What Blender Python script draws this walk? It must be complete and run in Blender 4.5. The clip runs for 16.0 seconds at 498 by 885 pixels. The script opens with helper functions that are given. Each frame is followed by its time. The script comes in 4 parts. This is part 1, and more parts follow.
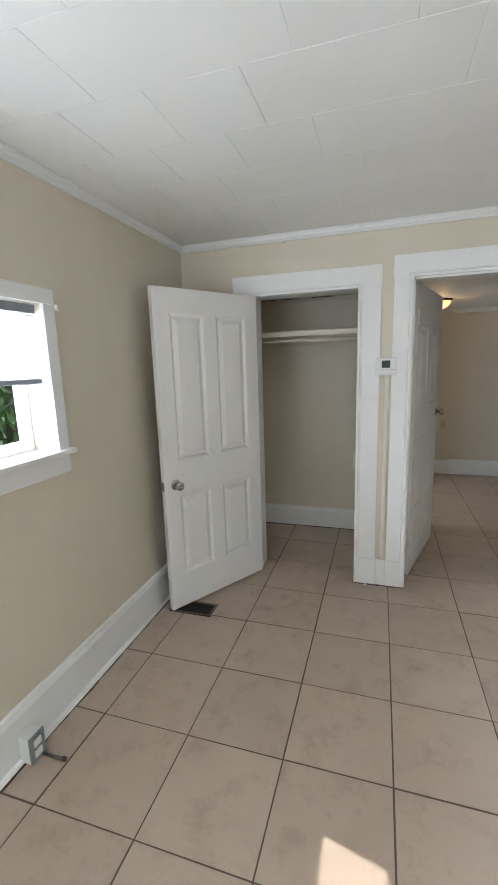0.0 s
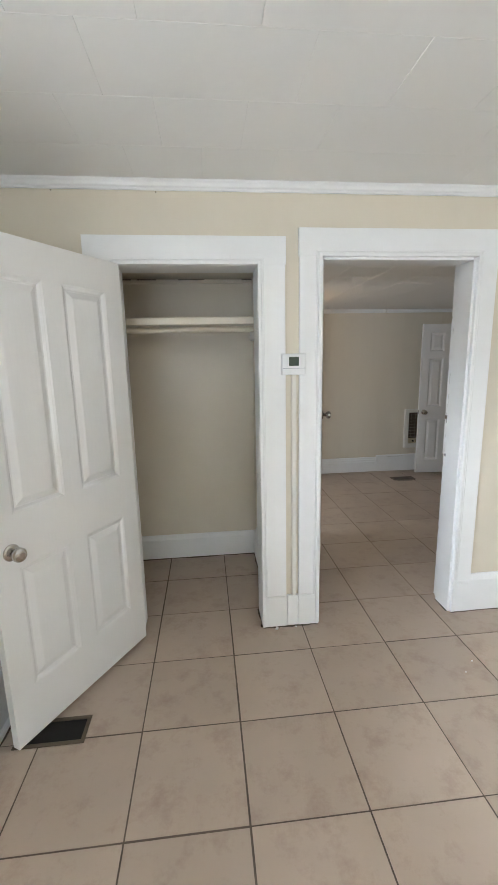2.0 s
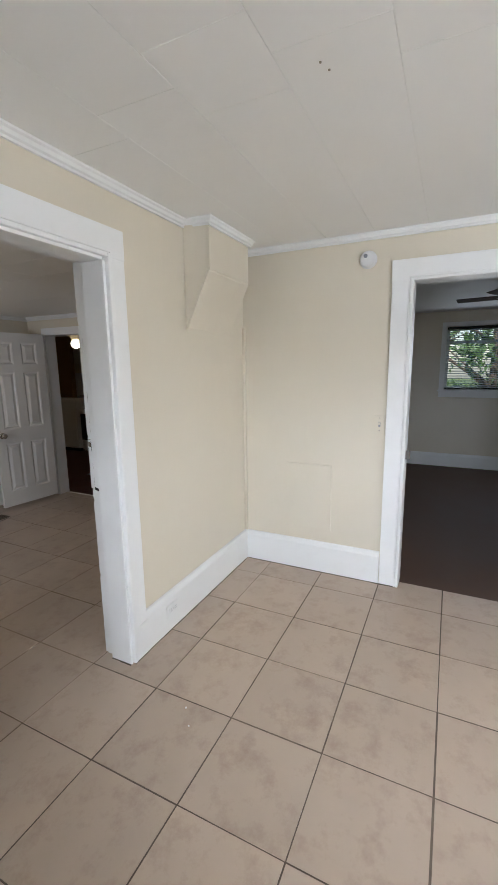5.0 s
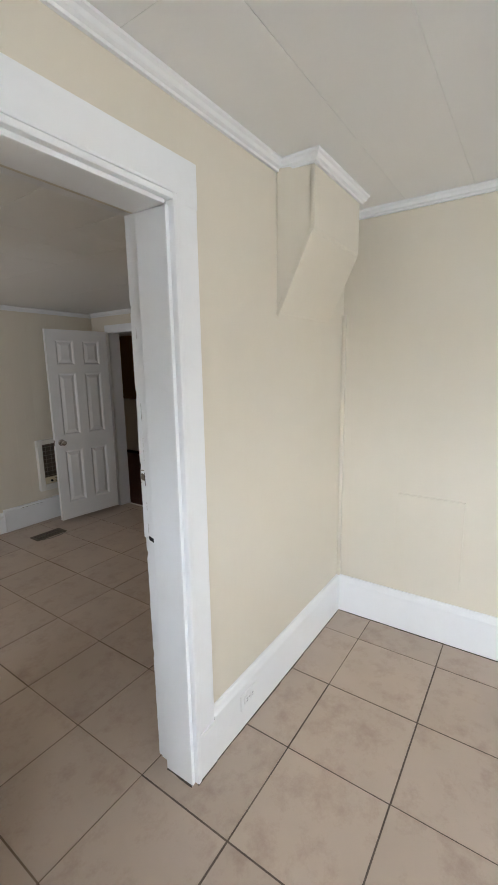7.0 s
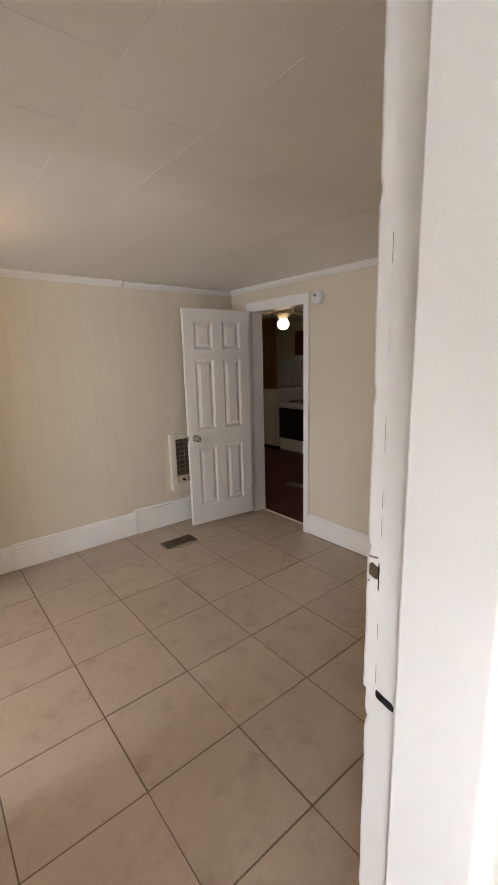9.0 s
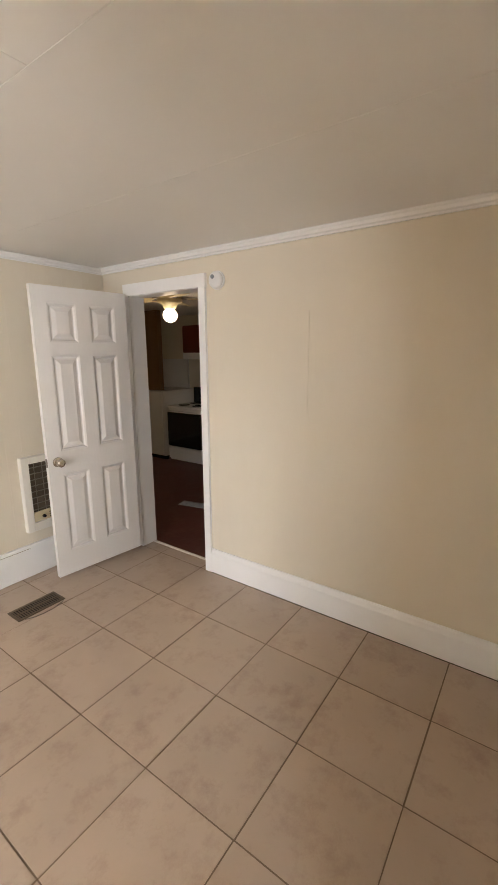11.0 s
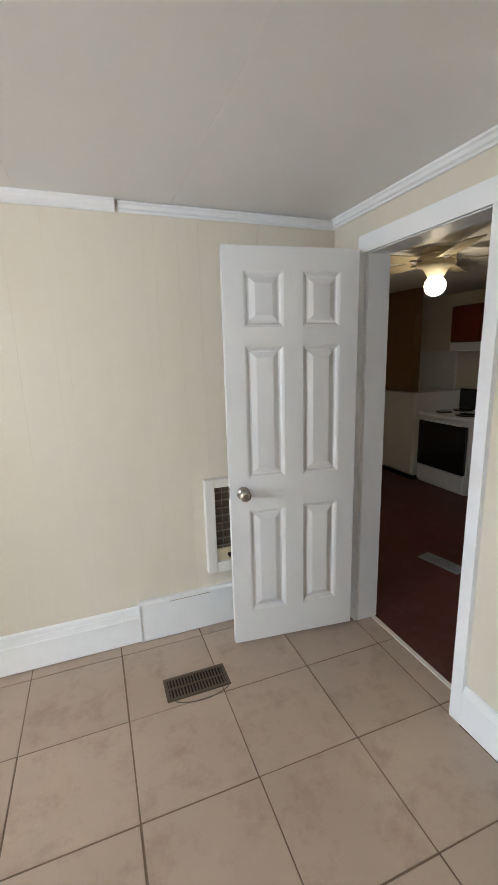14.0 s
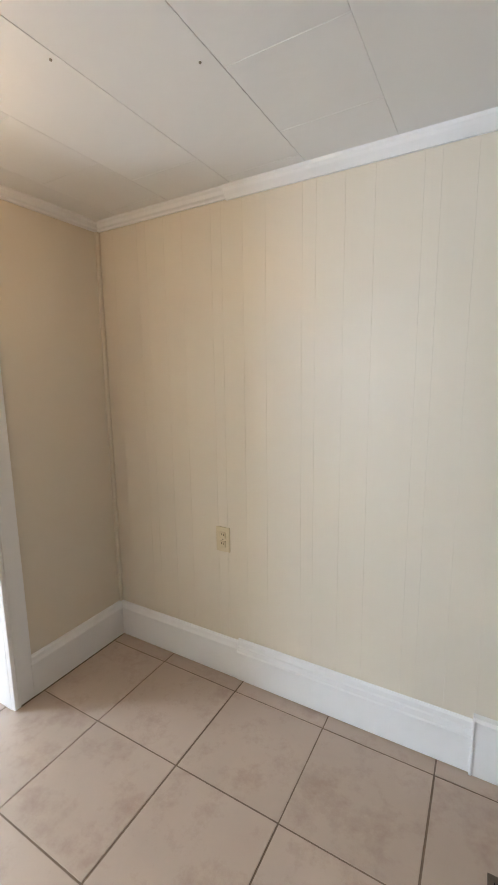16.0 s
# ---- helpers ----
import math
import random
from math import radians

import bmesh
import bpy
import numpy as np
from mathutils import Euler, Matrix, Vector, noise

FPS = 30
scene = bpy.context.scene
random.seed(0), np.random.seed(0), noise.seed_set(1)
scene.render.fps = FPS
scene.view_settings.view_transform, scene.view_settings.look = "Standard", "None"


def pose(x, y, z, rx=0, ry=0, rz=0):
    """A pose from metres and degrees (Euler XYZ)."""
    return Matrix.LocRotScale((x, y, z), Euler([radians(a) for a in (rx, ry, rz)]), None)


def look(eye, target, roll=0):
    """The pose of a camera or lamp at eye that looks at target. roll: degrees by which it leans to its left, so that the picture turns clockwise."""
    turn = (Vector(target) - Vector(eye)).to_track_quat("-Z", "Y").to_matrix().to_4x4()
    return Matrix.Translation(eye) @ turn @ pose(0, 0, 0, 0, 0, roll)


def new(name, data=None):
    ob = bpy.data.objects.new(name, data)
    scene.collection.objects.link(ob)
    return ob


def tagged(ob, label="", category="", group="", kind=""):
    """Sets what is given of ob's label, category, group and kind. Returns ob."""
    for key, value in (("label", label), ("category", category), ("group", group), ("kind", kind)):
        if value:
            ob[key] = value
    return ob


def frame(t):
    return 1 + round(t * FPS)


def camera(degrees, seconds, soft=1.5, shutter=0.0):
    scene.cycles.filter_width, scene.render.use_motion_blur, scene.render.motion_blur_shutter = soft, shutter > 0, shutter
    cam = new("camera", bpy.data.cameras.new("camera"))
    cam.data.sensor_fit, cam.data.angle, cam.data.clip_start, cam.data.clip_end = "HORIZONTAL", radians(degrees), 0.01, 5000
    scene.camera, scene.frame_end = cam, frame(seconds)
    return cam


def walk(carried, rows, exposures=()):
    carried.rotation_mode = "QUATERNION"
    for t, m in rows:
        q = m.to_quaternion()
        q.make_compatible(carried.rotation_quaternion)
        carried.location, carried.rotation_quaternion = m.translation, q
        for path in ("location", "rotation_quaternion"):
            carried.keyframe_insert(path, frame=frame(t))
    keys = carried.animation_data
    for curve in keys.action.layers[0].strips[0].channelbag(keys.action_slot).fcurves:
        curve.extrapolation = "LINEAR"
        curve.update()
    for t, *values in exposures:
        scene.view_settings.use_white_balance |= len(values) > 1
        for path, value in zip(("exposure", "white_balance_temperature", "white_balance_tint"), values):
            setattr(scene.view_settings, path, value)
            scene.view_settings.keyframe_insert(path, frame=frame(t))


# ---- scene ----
cam = camera(61.8, 16.0)
PATH = [
    (0, (0.012, 0.027, 1.522), (-0.583, 1.9, 1.152), -1.8),
    (0.5, (-0.076, 0.223, 1.528), (-0.52, 2.138, 1.159), -1.3),
    (1, (-0.164, 0.384, 1.52), (-0.432, 2.33, 1.146), -1.1),
    (1.5, (-0.307, 0.55, 1.521), (-0.354, 2.511, 1.136), -1.2),
    (2, (-0.401, 0.671, 1.502), (-0.207, 2.625, 1.118), -1.2),
    (2.5, (-0.471, 0.834, 1.483), (0.011, 2.741, 1.124), -0.8),
    (3, (-0.52, 0.967, 1.492), (0.299, 2.759, 1.145), -0.6),
    (3.5, (-0.596, 1.106, 1.495), (0.622, 2.656, 1.154), -1.1),
    (4, (-0.615, 1.18, 1.493), (0.902, 2.436, 1.145), -1.3),
    (4.2, (-0.601, 1.225, 1.502), (1.015, 2.348, 1.147), -1.0),
    (6.3, (-0.175, 1.701, 1.53), (1.636, 2.468, 1.165), -0.7),
    (6.5, (-0.125, 1.754, 1.526), (1.648, 2.604, 1.158), -0.8),
    (7, (0.052, 1.887, 1.526), (1.676, 2.998, 1.167), -0.9),
    (7.5, (0.174, 2.023, 1.521), (1.614, 3.363, 1.161), -1.1),
    (8, (0.278, 2.238, 1.509), (1.571, 3.72, 1.145), -2.1),
    (8.5, (0.345, 2.427, 1.501), (1.562, 3.967, 1.115), -2.4),
    (9, (0.464, 2.636, 1.497), (1.697, 4.159, 1.096), -1.5),
    (9.5, (0.572, 2.825, 1.501), (1.928, 4.238, 1.096), -0.2),
    (10, (0.677, 2.977, 1.502), (2.207, 4.198, 1.09), -0.0),
    (10.2, (0.716, 3.015, 1.517), (2.308, 4.149, 1.094), 0.1),
    (12.3, (1.317, 3.5, 1.454), (2.899, 4.654, 1.048), -1.3),
    (12.5, (1.367, 3.548, 1.456), (2.884, 4.784, 1.04), -1.2),
    (13, (1.55, 3.651, 1.479), (2.836, 5.121, 1.047), -1.4),
    (13.5, (1.658, 3.755, 1.47), (2.658, 5.433, 1.041), -1.5),
    (14, (1.724, 3.927, 1.46), (2.402, 5.761, 1.041), -1.6),
    (14.5, (1.752, 4.071, 1.431), (2.064, 6.006, 1.037), -1.5),
    (15, (1.767, 4.205, 1.43), (1.657, 6.164, 1.044), -1.4),
    (15.5, (1.799, 4.346, 1.431), (1.248, 6.233, 1.065), -1.1),
    (16, (1.804, 4.456, 1.389), (0.823, 6.17, 1.072), -0.8),
]
EXPOSURES = [(0, 0.4, 6050, 9), (1.5, 0.8, 6100, 9), (3.0, 0.75, 6100, 10), (4.0, 0.6, 6150, 12), (7.0, 0.7, 6150, 11), (8.0, 0.9, 6400, 12), (9.0, 1.4, 6900, 16), (10.2, 1.95, 7100, 15), (12.3, 2.25, 6450, 13), (14.0, 2.1, 5950, 8), (16.0, 2.05, 5800, 9)]
walk(cam, [(t, look(eye, target, roll)) for t, eye, target, roll in PATH], EXPOSURES)

# ---- light ----
world = bpy.data.worlds.new("sky")
scene.world = world
world.use_nodes = True
wn = world.node_tree
sky = wn.nodes.new("ShaderNodeTexSky")
sky.sky_type, sky.sun_disc = "NISHITA", False
sky.sun_elevation, sky.sun_rotation = radians(44.6), radians(256)
wn.links.new(sky.outputs[0], wn.nodes["Background"].inputs[0])
wn.nodes["Background"].inputs[1].default_value = 0.15


def lamp(name, kind, m, energy, color, size=0.1, size_y=None):
    data = bpy.data.lights.new(name, kind)
    data.energy, data.color = energy, color
    if kind == "AREA":
        data.shape, data.size, data.size_y = "RECTANGLE", size, size_y or size
    elif kind == "SUN":
        data.angle = size
    else:
        data.shadow_soft_size = size
    ob = new(name, data)
    ob.matrix_world = m
    return ob


DAY = (0.81, 0.893, 1.0)
WARM = (1.0, 0.62, 0.30)
lamp("sun", "SUN", look((0, 0, 0), (0.98, -0.21, -1.0)), 5.0, (1.0, 0.94, 0.84), radians(0.5))
lamp("sky_over_window", "AREA", look((-3.0, 0.95, 1.90), (-1.3, 1.05, 1.36)), 490, DAY, 2.6, 1.1)
# next but one: added lamp at an assumed window, tilted up to brighten the ceiling
lamp("unseen_window_uplight", "AREA", look((-1.20, -1.1, 1.35), (-0.62, -1.05, 2.3)), 58, DAY, 1.2, 1.0)
lamp("side_room_daylight", "AREA", look((-1.76, 4.15, 1.35), (0.2, 6.05, 1.05)), 18, DAY, 0.6, 1.05)
lamp("front_room_daylight", "AREA", look((6.16, 0.75, 1.6), (3.0, 0.9, 0.9)), 3, DAY, 1.5, 0.8)
lamp("ceiling_bulb", "POINT", pose(0.58, 4.86, 2.03), 1.4, WARM, 0.05)
lamp("fan_bulb", "POINT", pose(3.88, 6.18, 1.83), 0.75, (1.0, 0.74, 0.46), 0.06)


# ---- materials ----
def material(name, color, rough=0.5, metal=0.0, vary=0.06, scale=3.0, grain=60.0, bump=0.05, stain=None, stain_amount=0.0,
             stain_scale=2.0, per_object=0.0, stretch=(1, 1, 1), coat=0.0):
    mat = bpy.data.materials.new(name)
    mat.use_nodes = True
    nt = mat.node_tree
    n, l = nt.nodes, nt.links
    bsdf = n["Principled BSDF"]
    geo = n.new("ShaderNodeNewGeometry")
    mapping = n.new("ShaderNodeMapping")
    mapping.inputs["Scale"].default_value = stretch
    l.new(geo.outputs["Position"], mapping.inputs[0])
    big, fine = n.new("ShaderNodeTexNoise"), n.new("ShaderNodeTexNoise")
    for tex, sc, det in ((big, scale, 5), (fine, grain, 3)):
        tex.inputs["Scale"].default_value, tex.inputs["Detail"].default_value = sc, det
        l.new(mapping.outputs[0], tex.inputs["Vector"])
    mix = n.new("ShaderNodeMix")
    mix.data_type = "RGBA"
    mix.inputs["A"].default_value = (*[c * (1 - vary) for c in color], 1)
    mix.inputs["B"].default_value = (*[min(1, c * (1 + vary)) for c in color], 1)
    l.new(big.outputs["Fac"], mix.inputs["Factor"])
    out = mix.outputs["Result"]
    if stain:
        patch, ramp, over = n.new("ShaderNodeTexNoise"), n.new("ShaderNodeMapRange"), n.new("ShaderNodeMix")
        patch.inputs["Scale"].default_value, patch.inputs["Detail"].default_value, patch.inputs["Roughness"].default_value = stain_scale, 10, 0.72
        ramp.inputs["From Min"].default_value, ramp.inputs["From Max"].default_value, ramp.inputs["To Max"].default_value = 0.5, 0.72, stain_amount
        over.data_type = "RGBA"
        l.new(mapping.outputs[0], patch.inputs["Vector"])
        l.new(patch.outputs["Fac"], ramp.inputs["Value"])
        l.new(ramp.outputs[0], over.inputs["Factor"])
        l.new(out, over.inputs["A"])
        over.inputs["B"].default_value = (*stain, 1)
        out = over.outputs["Result"]
        if per_object:
            info, shift, add = n.new("ShaderNodeObjectInfo"), n.new("ShaderNodeMath"), n.new("ShaderNodeVectorMath")
            shift.operation, shift.inputs[1].default_value = "MULTIPLY", 37.0
            l.new(info.outputs["Random"], shift.inputs[0])
            l.new(mapping.outputs[0], add.inputs[0])
            l.new(shift.outputs[0], add.inputs[1])
            l.new(add.outputs[0], patch.inputs["Vector"])
            l.new(add.outputs[0], big.inputs["Vector"])
            hsv, rng = n.new("ShaderNodeHueSaturation"), n.new("ShaderNodeMapRange")
            rng.inputs["To Min"].default_value, rng.inputs["To Max"].default_value = 1 - per_object, 1 + per_object
            l.new(info.outputs["Random"], rng.inputs["Value"])
            l.new(rng.outputs[0], hsv.inputs["Value"])
            l.new(out, hsv.inputs["Color"])
            out = hsv.outputs[0]
    l.new(out, bsdf.inputs["Base Color"])
    rr = n.new("ShaderNodeMapRange")
    rr.inputs["To Min"].default_value, rr.inputs["To Max"].default_value = rough * 0.85, min(1, rough * 1.15)
    l.new(big.outputs["Fac"], rr.inputs["Value"])
    l.new(rr.outputs[0], bsdf.inputs["Roughness"])
    bsdf.inputs["Metallic"].default_value = metal
    bsdf.inputs["Coat Weight"].default_value = coat
    if bump:
        b = n.new("ShaderNodeBump")
        b.inputs["Strength"].default_value, b.inputs["Distance"].default_value = bump, 0.01
        l.new(fine.outputs["Fac"], b.inputs["Height"])
        l.new(b.outputs[0], bsdf.inputs["Normal"])
    return mat


def glowing(name, color, strength):
    mat = bpy.data.materials.new(name)
    mat.use_nodes = True
    bsdf = mat.node_tree.nodes["Principled BSDF"]
    bsdf.inputs["Base Color"].default_value = (0.85, 0.8, 0.7, 1)
    bsdf.inputs["Emission Color"].default_value, bsdf.inputs["Emission Strength"].default_value = (*color, 1), strength
    return mat


CREAM = material("cream_wall_paint", (0.71, 0.646, 0.53), 0.36, vary=0.025, scale=1.2, grain=35, bump=0.035, stain=(0.65, 0.58, 0.45), stain_amount=0.35, stain_scale=1.3, stretch=(1, 1, 0.35))
GLOSS_CREAM = material("glossy_cream_paint", (0.71, 0.646, 0.53), 0.36, vary=0.025, scale=1.2, grain=14, bump=0.05, stain=(0.65, 0.58, 0.45), stain_amount=0.3, stain_scale=1.3, stretch=(1, 1, 0.2))
WHITE = material("white_trim_paint", (0.84, 0.84, 0.83), 0.34, vary=0.02, scale=4, grain=45, bump=0.03, stain=(0.62, 0.60, 0.55), stain_amount=0.12, stain_scale=5)
DOOR_WHITE = material("white_door_paint", (0.80, 0.79, 0.77), 0.38, vary=0.015, scale=3, grain=70, bump=0.05, stretch=(1, 1, 0.15))
CEIL = material("white_ceiling_paint", (0.86, 0.85, 0.82), 0.55, vary=0.025, scale=1.5, grain=25, bump=0.08)
TILE = material("beige_ceramic_tile", (0.485, 0.385, 0.302), 0.31, vary=0.12, scale=4.5, grain=90, bump=0.03, stain=(0.31, 0.205, 0.15), stain_amount=0.62, stain_scale=7.0, per_object=0.05)
GROUT = material("dark_grout", (0.12, 0.09, 0.068), 0.85, vary=0.45, scale=7, grain=200, bump=0.2, stain=(0.30, 0.23, 0.17), stain_amount=0.7, stain_scale=1.6)
BROWN_GROUT = material("brown_grout", (0.20, 0.145, 0.10), 0.85, vary=0.35, scale=7, grain=200, bump=0.2, stain=(0.10, 0.07, 0.05), stain_amount=0.7, stain_scale=1.6)
BROWN_FLOOR = material("dark_brown_floor", (0.10, 0.055, 0.035), 0.6, vary=0.2, scale=4, grain=60, bump=0.05)
RED_FLOOR = material("worn_red_brown_floor", (0.085, 0.022, 0.017), 0.42, vary=0.3, scale=5, grain=50, bump=0.1, stain=(0.45, 0.36, 0.32), stain_amount=0.10, stain_scale=7)
NICKEL = material("satin_nickel", (0.50, 0.47, 0.43), 0.25, 1.0, vary=0.05, bump=0.01)
STEEL = material("worn_steel", (0.20, 0.18, 0.16), 0.4, 0.9, vary=0.2, bump=0.05)
VENT_BROWN = material("brown_vent_metal", (0.15, 0.115, 0.082), 0.42, 0.5, vary=0.15, bump=0.03)
DIRT_GAP = material("dark_dirt_and_gap", (0.085, 0.065, 0.048), 0.9, vary=0.5, scale=30, grain=200, bump=0.2)
DARK = material("dark_void", (0.012, 0.010, 0.009), 0.8, vary=0.2)
IVORY = material("ivory_plastic", (0.64, 0.55, 0.36), 0.4, vary=0.02, bump=0.0)
IVORY_WHITE = material("off_white_paint", (0.76, 0.73, 0.66), 0.4, vary=0.02, bump=0.03)
GRILLE = material("dull_grille_metal", (0.30, 0.265, 0.20), 0.45, 0.3, vary=0.1, bump=0.0)
PLASTIC = material("white_plastic", (0.80, 0.80, 0.79), 0.35, vary=0.015, bump=0.0)
GREY = material("grey_plastic", (0.27, 0.29, 0.31), 0.45, vary=0.05, bump=0.0)
LCD = material("lcd_screen", (0.055, 0.075, 0.05), 0.55, vary=0.05, bump=0.0)
APPLIANCE = material("white_enamel", (0.78, 0.78, 0.77), 0.22, vary=0.02, bump=0.0)
BLACK = material("black_glass", (0.01, 0.01, 0.011), 0.12, vary=0.1, bump=0.0)
BROWN_WOOD = material("brown_cabinet_wood", (0.16, 0.085, 0.03), 0.45, vary=0.2, scale=6, grain=40, bump=0.05, stretch=(1, 1, 0.1))
RED_WOOD = material("red_brown_cabinet_wood", (0.16, 0.03, 0.012), 0.4, vary=0.2, scale=6, grain=40, bump=0.05, stretch=(1, 1, 0.1))
SLAT = material("blind_slat", (0.80, 0.81, 0.82), 0.45, vary=0.02, bump=0.0)
LEAF = material("green_leaf", (0.07, 0.14, 0.045), 0.6, vary=0.4, scale=2.0, bump=0.0)
BARK = material("bark", (0.10, 0.075, 0.055), 0.9, vary=0.3, bump=0.3)
GRASS = material("lawn", (0.09, 0.13, 0.04), 0.9, vary=0.4, scale=1.5, bump=0.3)
GLASS = bpy.data.materials.new("window_glass")
GLASS.use_nodes = True
GLASS.node_tree.nodes["Principled BSDF"].inputs["Transmission Weight"].default_value = 1.0
GLASS.node_tree.nodes["Principled BSDF"].inputs["Roughness"].default_value = 0.0
GLASS.node_tree.nodes["Principled BSDF"].inputs["IOR"].default_value = 1.05
LIT_DOME = glowing("lit_amber_glass", (1.0, 0.52, 0.18), 1.6)
LIT_GLOBE = glowing("lit_white_globe", (1.0, 0.85, 0.62), 2.5)


# ---- mesh tools ----
def add_box(bm, x0, x1, y0, y1, z0, z1, bevel=0.0):
    m = Matrix.LocRotScale(((x0 + x1) / 2, (y0 + y1) / 2, (z0 + z1) / 2), None, (abs(x1 - x0), abs(y1 - y0), abs(z1 - z0)))
    made = bmesh.ops.create_cube(bm, size=1, matrix=m)
    if bevel:
        edges = list({e for v in made["verts"] for e in v.link_edges})
        bmesh.ops.bevel(bm, geom=edges, offset=bevel, segments=2, affect="EDGES", profile=0.6)


def box(x0, x1, y0, y1, z0, z1, bevel=0.0):
    bm = bmesh.new()
    add_box(bm, x0, x1, y0, y1, z0, z1, bevel)
    return bm


def add_turned(bm, profile, m, seg=24):
    """A turned body: (radius, height) pairs, spun round z, put at m."""
    rings = []
    for r, z in profile:
        rings.append([bm.verts.new(m @ Vector((r * math.cos(2 * math.pi * i / seg), r * math.sin(2 * math.pi * i / seg), z))) for i in range(seg)])
    for a, b in zip(rings, rings[1:]):
        for i in range(seg):
            f = bm.faces.new((a[i], a[(i + 1) % seg], b[(i + 1) % seg], b[i]))
            f.smooth = True
    bm.faces.new(list(reversed(rings[0])))
    bm.faces.new(rings[-1])


def turned(profile, m=Matrix(), seg=24):
    bm = bmesh.new()
    add_turned(bm, profile, m, seg)
    return bm


def profile_run(profile, p0, p1, out):
    """A moulding: profile of (out from the wall, height) swept from p0 to p1, which are (x, y); out is the wall's normal (x, y)."""
    bm = bmesh.new()
    ends = []
    for p in (p0, p1):
        ends.append([bm.verts.new((p[0] + out[0] * d, p[1] + out[1] * d, z)) for d, z in profile])
    k = len(profile)
    for i in range(k):
        bm.faces.new((ends[0][i], ends[0][(i + 1) % k], ends[1][(i + 1) % k], ends[1][i]))
    bm.faces.new(ends[0])
    bm.faces.new(list(reversed(ends[1])))
    bmesh.ops.recalc_face_normals(bm, faces=bm.faces)
    return bm


def part(name, bm, mat, parent=None, label=""):
    me = bpy.data.meshes.new(name)
    bmesh.ops.recalc_face_normals(bm, faces=bm.faces)
    bm.to_mesh(me)
    bm.free()
    me.materials.append(mat)
    ob = new(name, me)
    if parent is not None:
        ob.parent = parent
    if label:
        ob["label"] = label
    return ob


def thing(name, label, category, m=Matrix(), group="", kind=""):
    ob = new(name)
    ob.empty_display_size = 0.1
    ob.matrix_world = m
    return tagged(ob, label, category, group, kind)


def structure(name, bm, mat, label, category):
    return tagged(part(name, bm, mat), label, category, kind="structure")


# ---- the rooms ----
LEFT, RIGHT, BACK, FRONT, FRONT2 = -1.325, 2.37, -2.20, 2.812, 2.975
H1, H2, HK, H3 = 2.325, 2.110, 2.08, 2.24
LEFT2, RIGHT2, BACK2, CLOSET = 0.135, 2.972, 5.945, 3.76


def wall(name, axis, a0, a1, t0, t1, z0, z1, holes, mat, label):
    """A wall along axis from a0 to a1, t0 to t1 thick, with holes (a0, a1, z0, z1) that go through."""
    bm = bmesh.new()
    cuts = sorted({a0, a1, *[h[0] for h in holes], *[h[1] for h in holes]})

    def put(u0, u1, w0, w1):
        if axis == "x":
            add_box(bm, u0, u1, t0, t1, w0, w1)
        else:
            add_box(bm, t0, t1, u0, u1, w0, w1)
    for u0, u1 in zip(cuts, cuts[1:]):
        inside = [h for h in holes if h[0] <= u0 and h[1] >= u1]
        low = z0
        for h in sorted(inside, key=lambda q: q[2]):
            if h[2] > low:
                put(u0, u1, low, h[2])
            low = h[3]
        if low < z1:
            put(u0, u1, low, z1)
    return structure(name, bm, mat, label, "wall")


WIN = (0.62, 1.465, 1.18, 1.79)
CLOSET_DOOR = (-0.808, -0.130, 0.0, 1.96)
MID_DOOR = (0.187, 1.0, 0.0, 2.0)
MID_HOLE = (0.187, 1.012, 0.0, 2.0)
SIDE_DOOR = (0.86, 1.645, 0.0, 2.02)
KITCHEN_DOOR = (4.99, 5.645, 0.0, 1.897)
HALL_DOOR = (4.06, 5.31, 0.0, 1.93)
wall("wall_west", "y", BACK - 0.15, CLOSET + 0.15, LEFT - 0.16, LEFT, 0, 2.7, [WIN, (-1.7, -0.5, 0.8, 1.9)], CREAM, "cream painted wall with a small window")
wall("wall_north", "x", LEFT, RIGHT + 0.14, FRONT, FRONT2, 0, 2.7, [CLOSET_DOOR, MID_HOLE], CREAM, "cream painted wall with closet and doorway openings")
wall("wall_east", "y", BACK - 0.15, FRONT, RIGHT, RIGHT + 0.14, 0, 2.7, [SIDE_DOOR], CREAM, "cream painted wall with a doorway to a dim room")
wall("wall_south", "x", LEFT, RIGHT, BACK - 0.15, BACK, 0, 2.7, [], CREAM, "cream painted wall behind the walk")
wall("closet_wall_back", "x", LEFT, LEFT2, CLOSET, CLOSET + 0.15, 0, 2.5, [], CREAM, "cream painted closet back wall")
wall("closet_wall_side", "y", FRONT2, CLOSET, -0.05, LEFT2, 0, 2.5, [], CREAM, "cream painted closet side wall")
wall("closet_wall_west", "y", FRONT2, CLOSET, LEFT, -1.12, 0, 2.5, [], CREAM, "cream painted closet side wall")
wall("wall_hall_west", "y", CLOSET + 0.15, BACK2, LEFT2 - 0.13, LEFT2, 0, 2.5, [HALL_DOOR], CREAM, "cream painted wall with a cased doorway")
wall("wall_hall_north", "x", -2.7, RIGHT2 + 0.12, BACK2, BACK2 + 0.12, 0, 2.5, [], CREAM, "glossy cream painted panelled wall")
wall("wall_hall_east", "y", FRONT2, BACK2, RIGHT2, RIGHT2 + 0.12, 0, 2.5, [KITCHEN_DOOR], CREAM, "cream painted wall with the kitchen doorway")
wall("side_room_wall_west", "y", CLOSET, BACK2 + 0.12, -2.84, -2.70, 0, 2.5, [], CREAM, "cream painted wall")
wall("side_room_wall_south", "x", -2.70, LEFT, CLOSET, CLOSET + 0.15, 0, 2.5, [(-2.45, -1.5, 0.8, 1.9)], CREAM, "cream painted wall with a window opening")
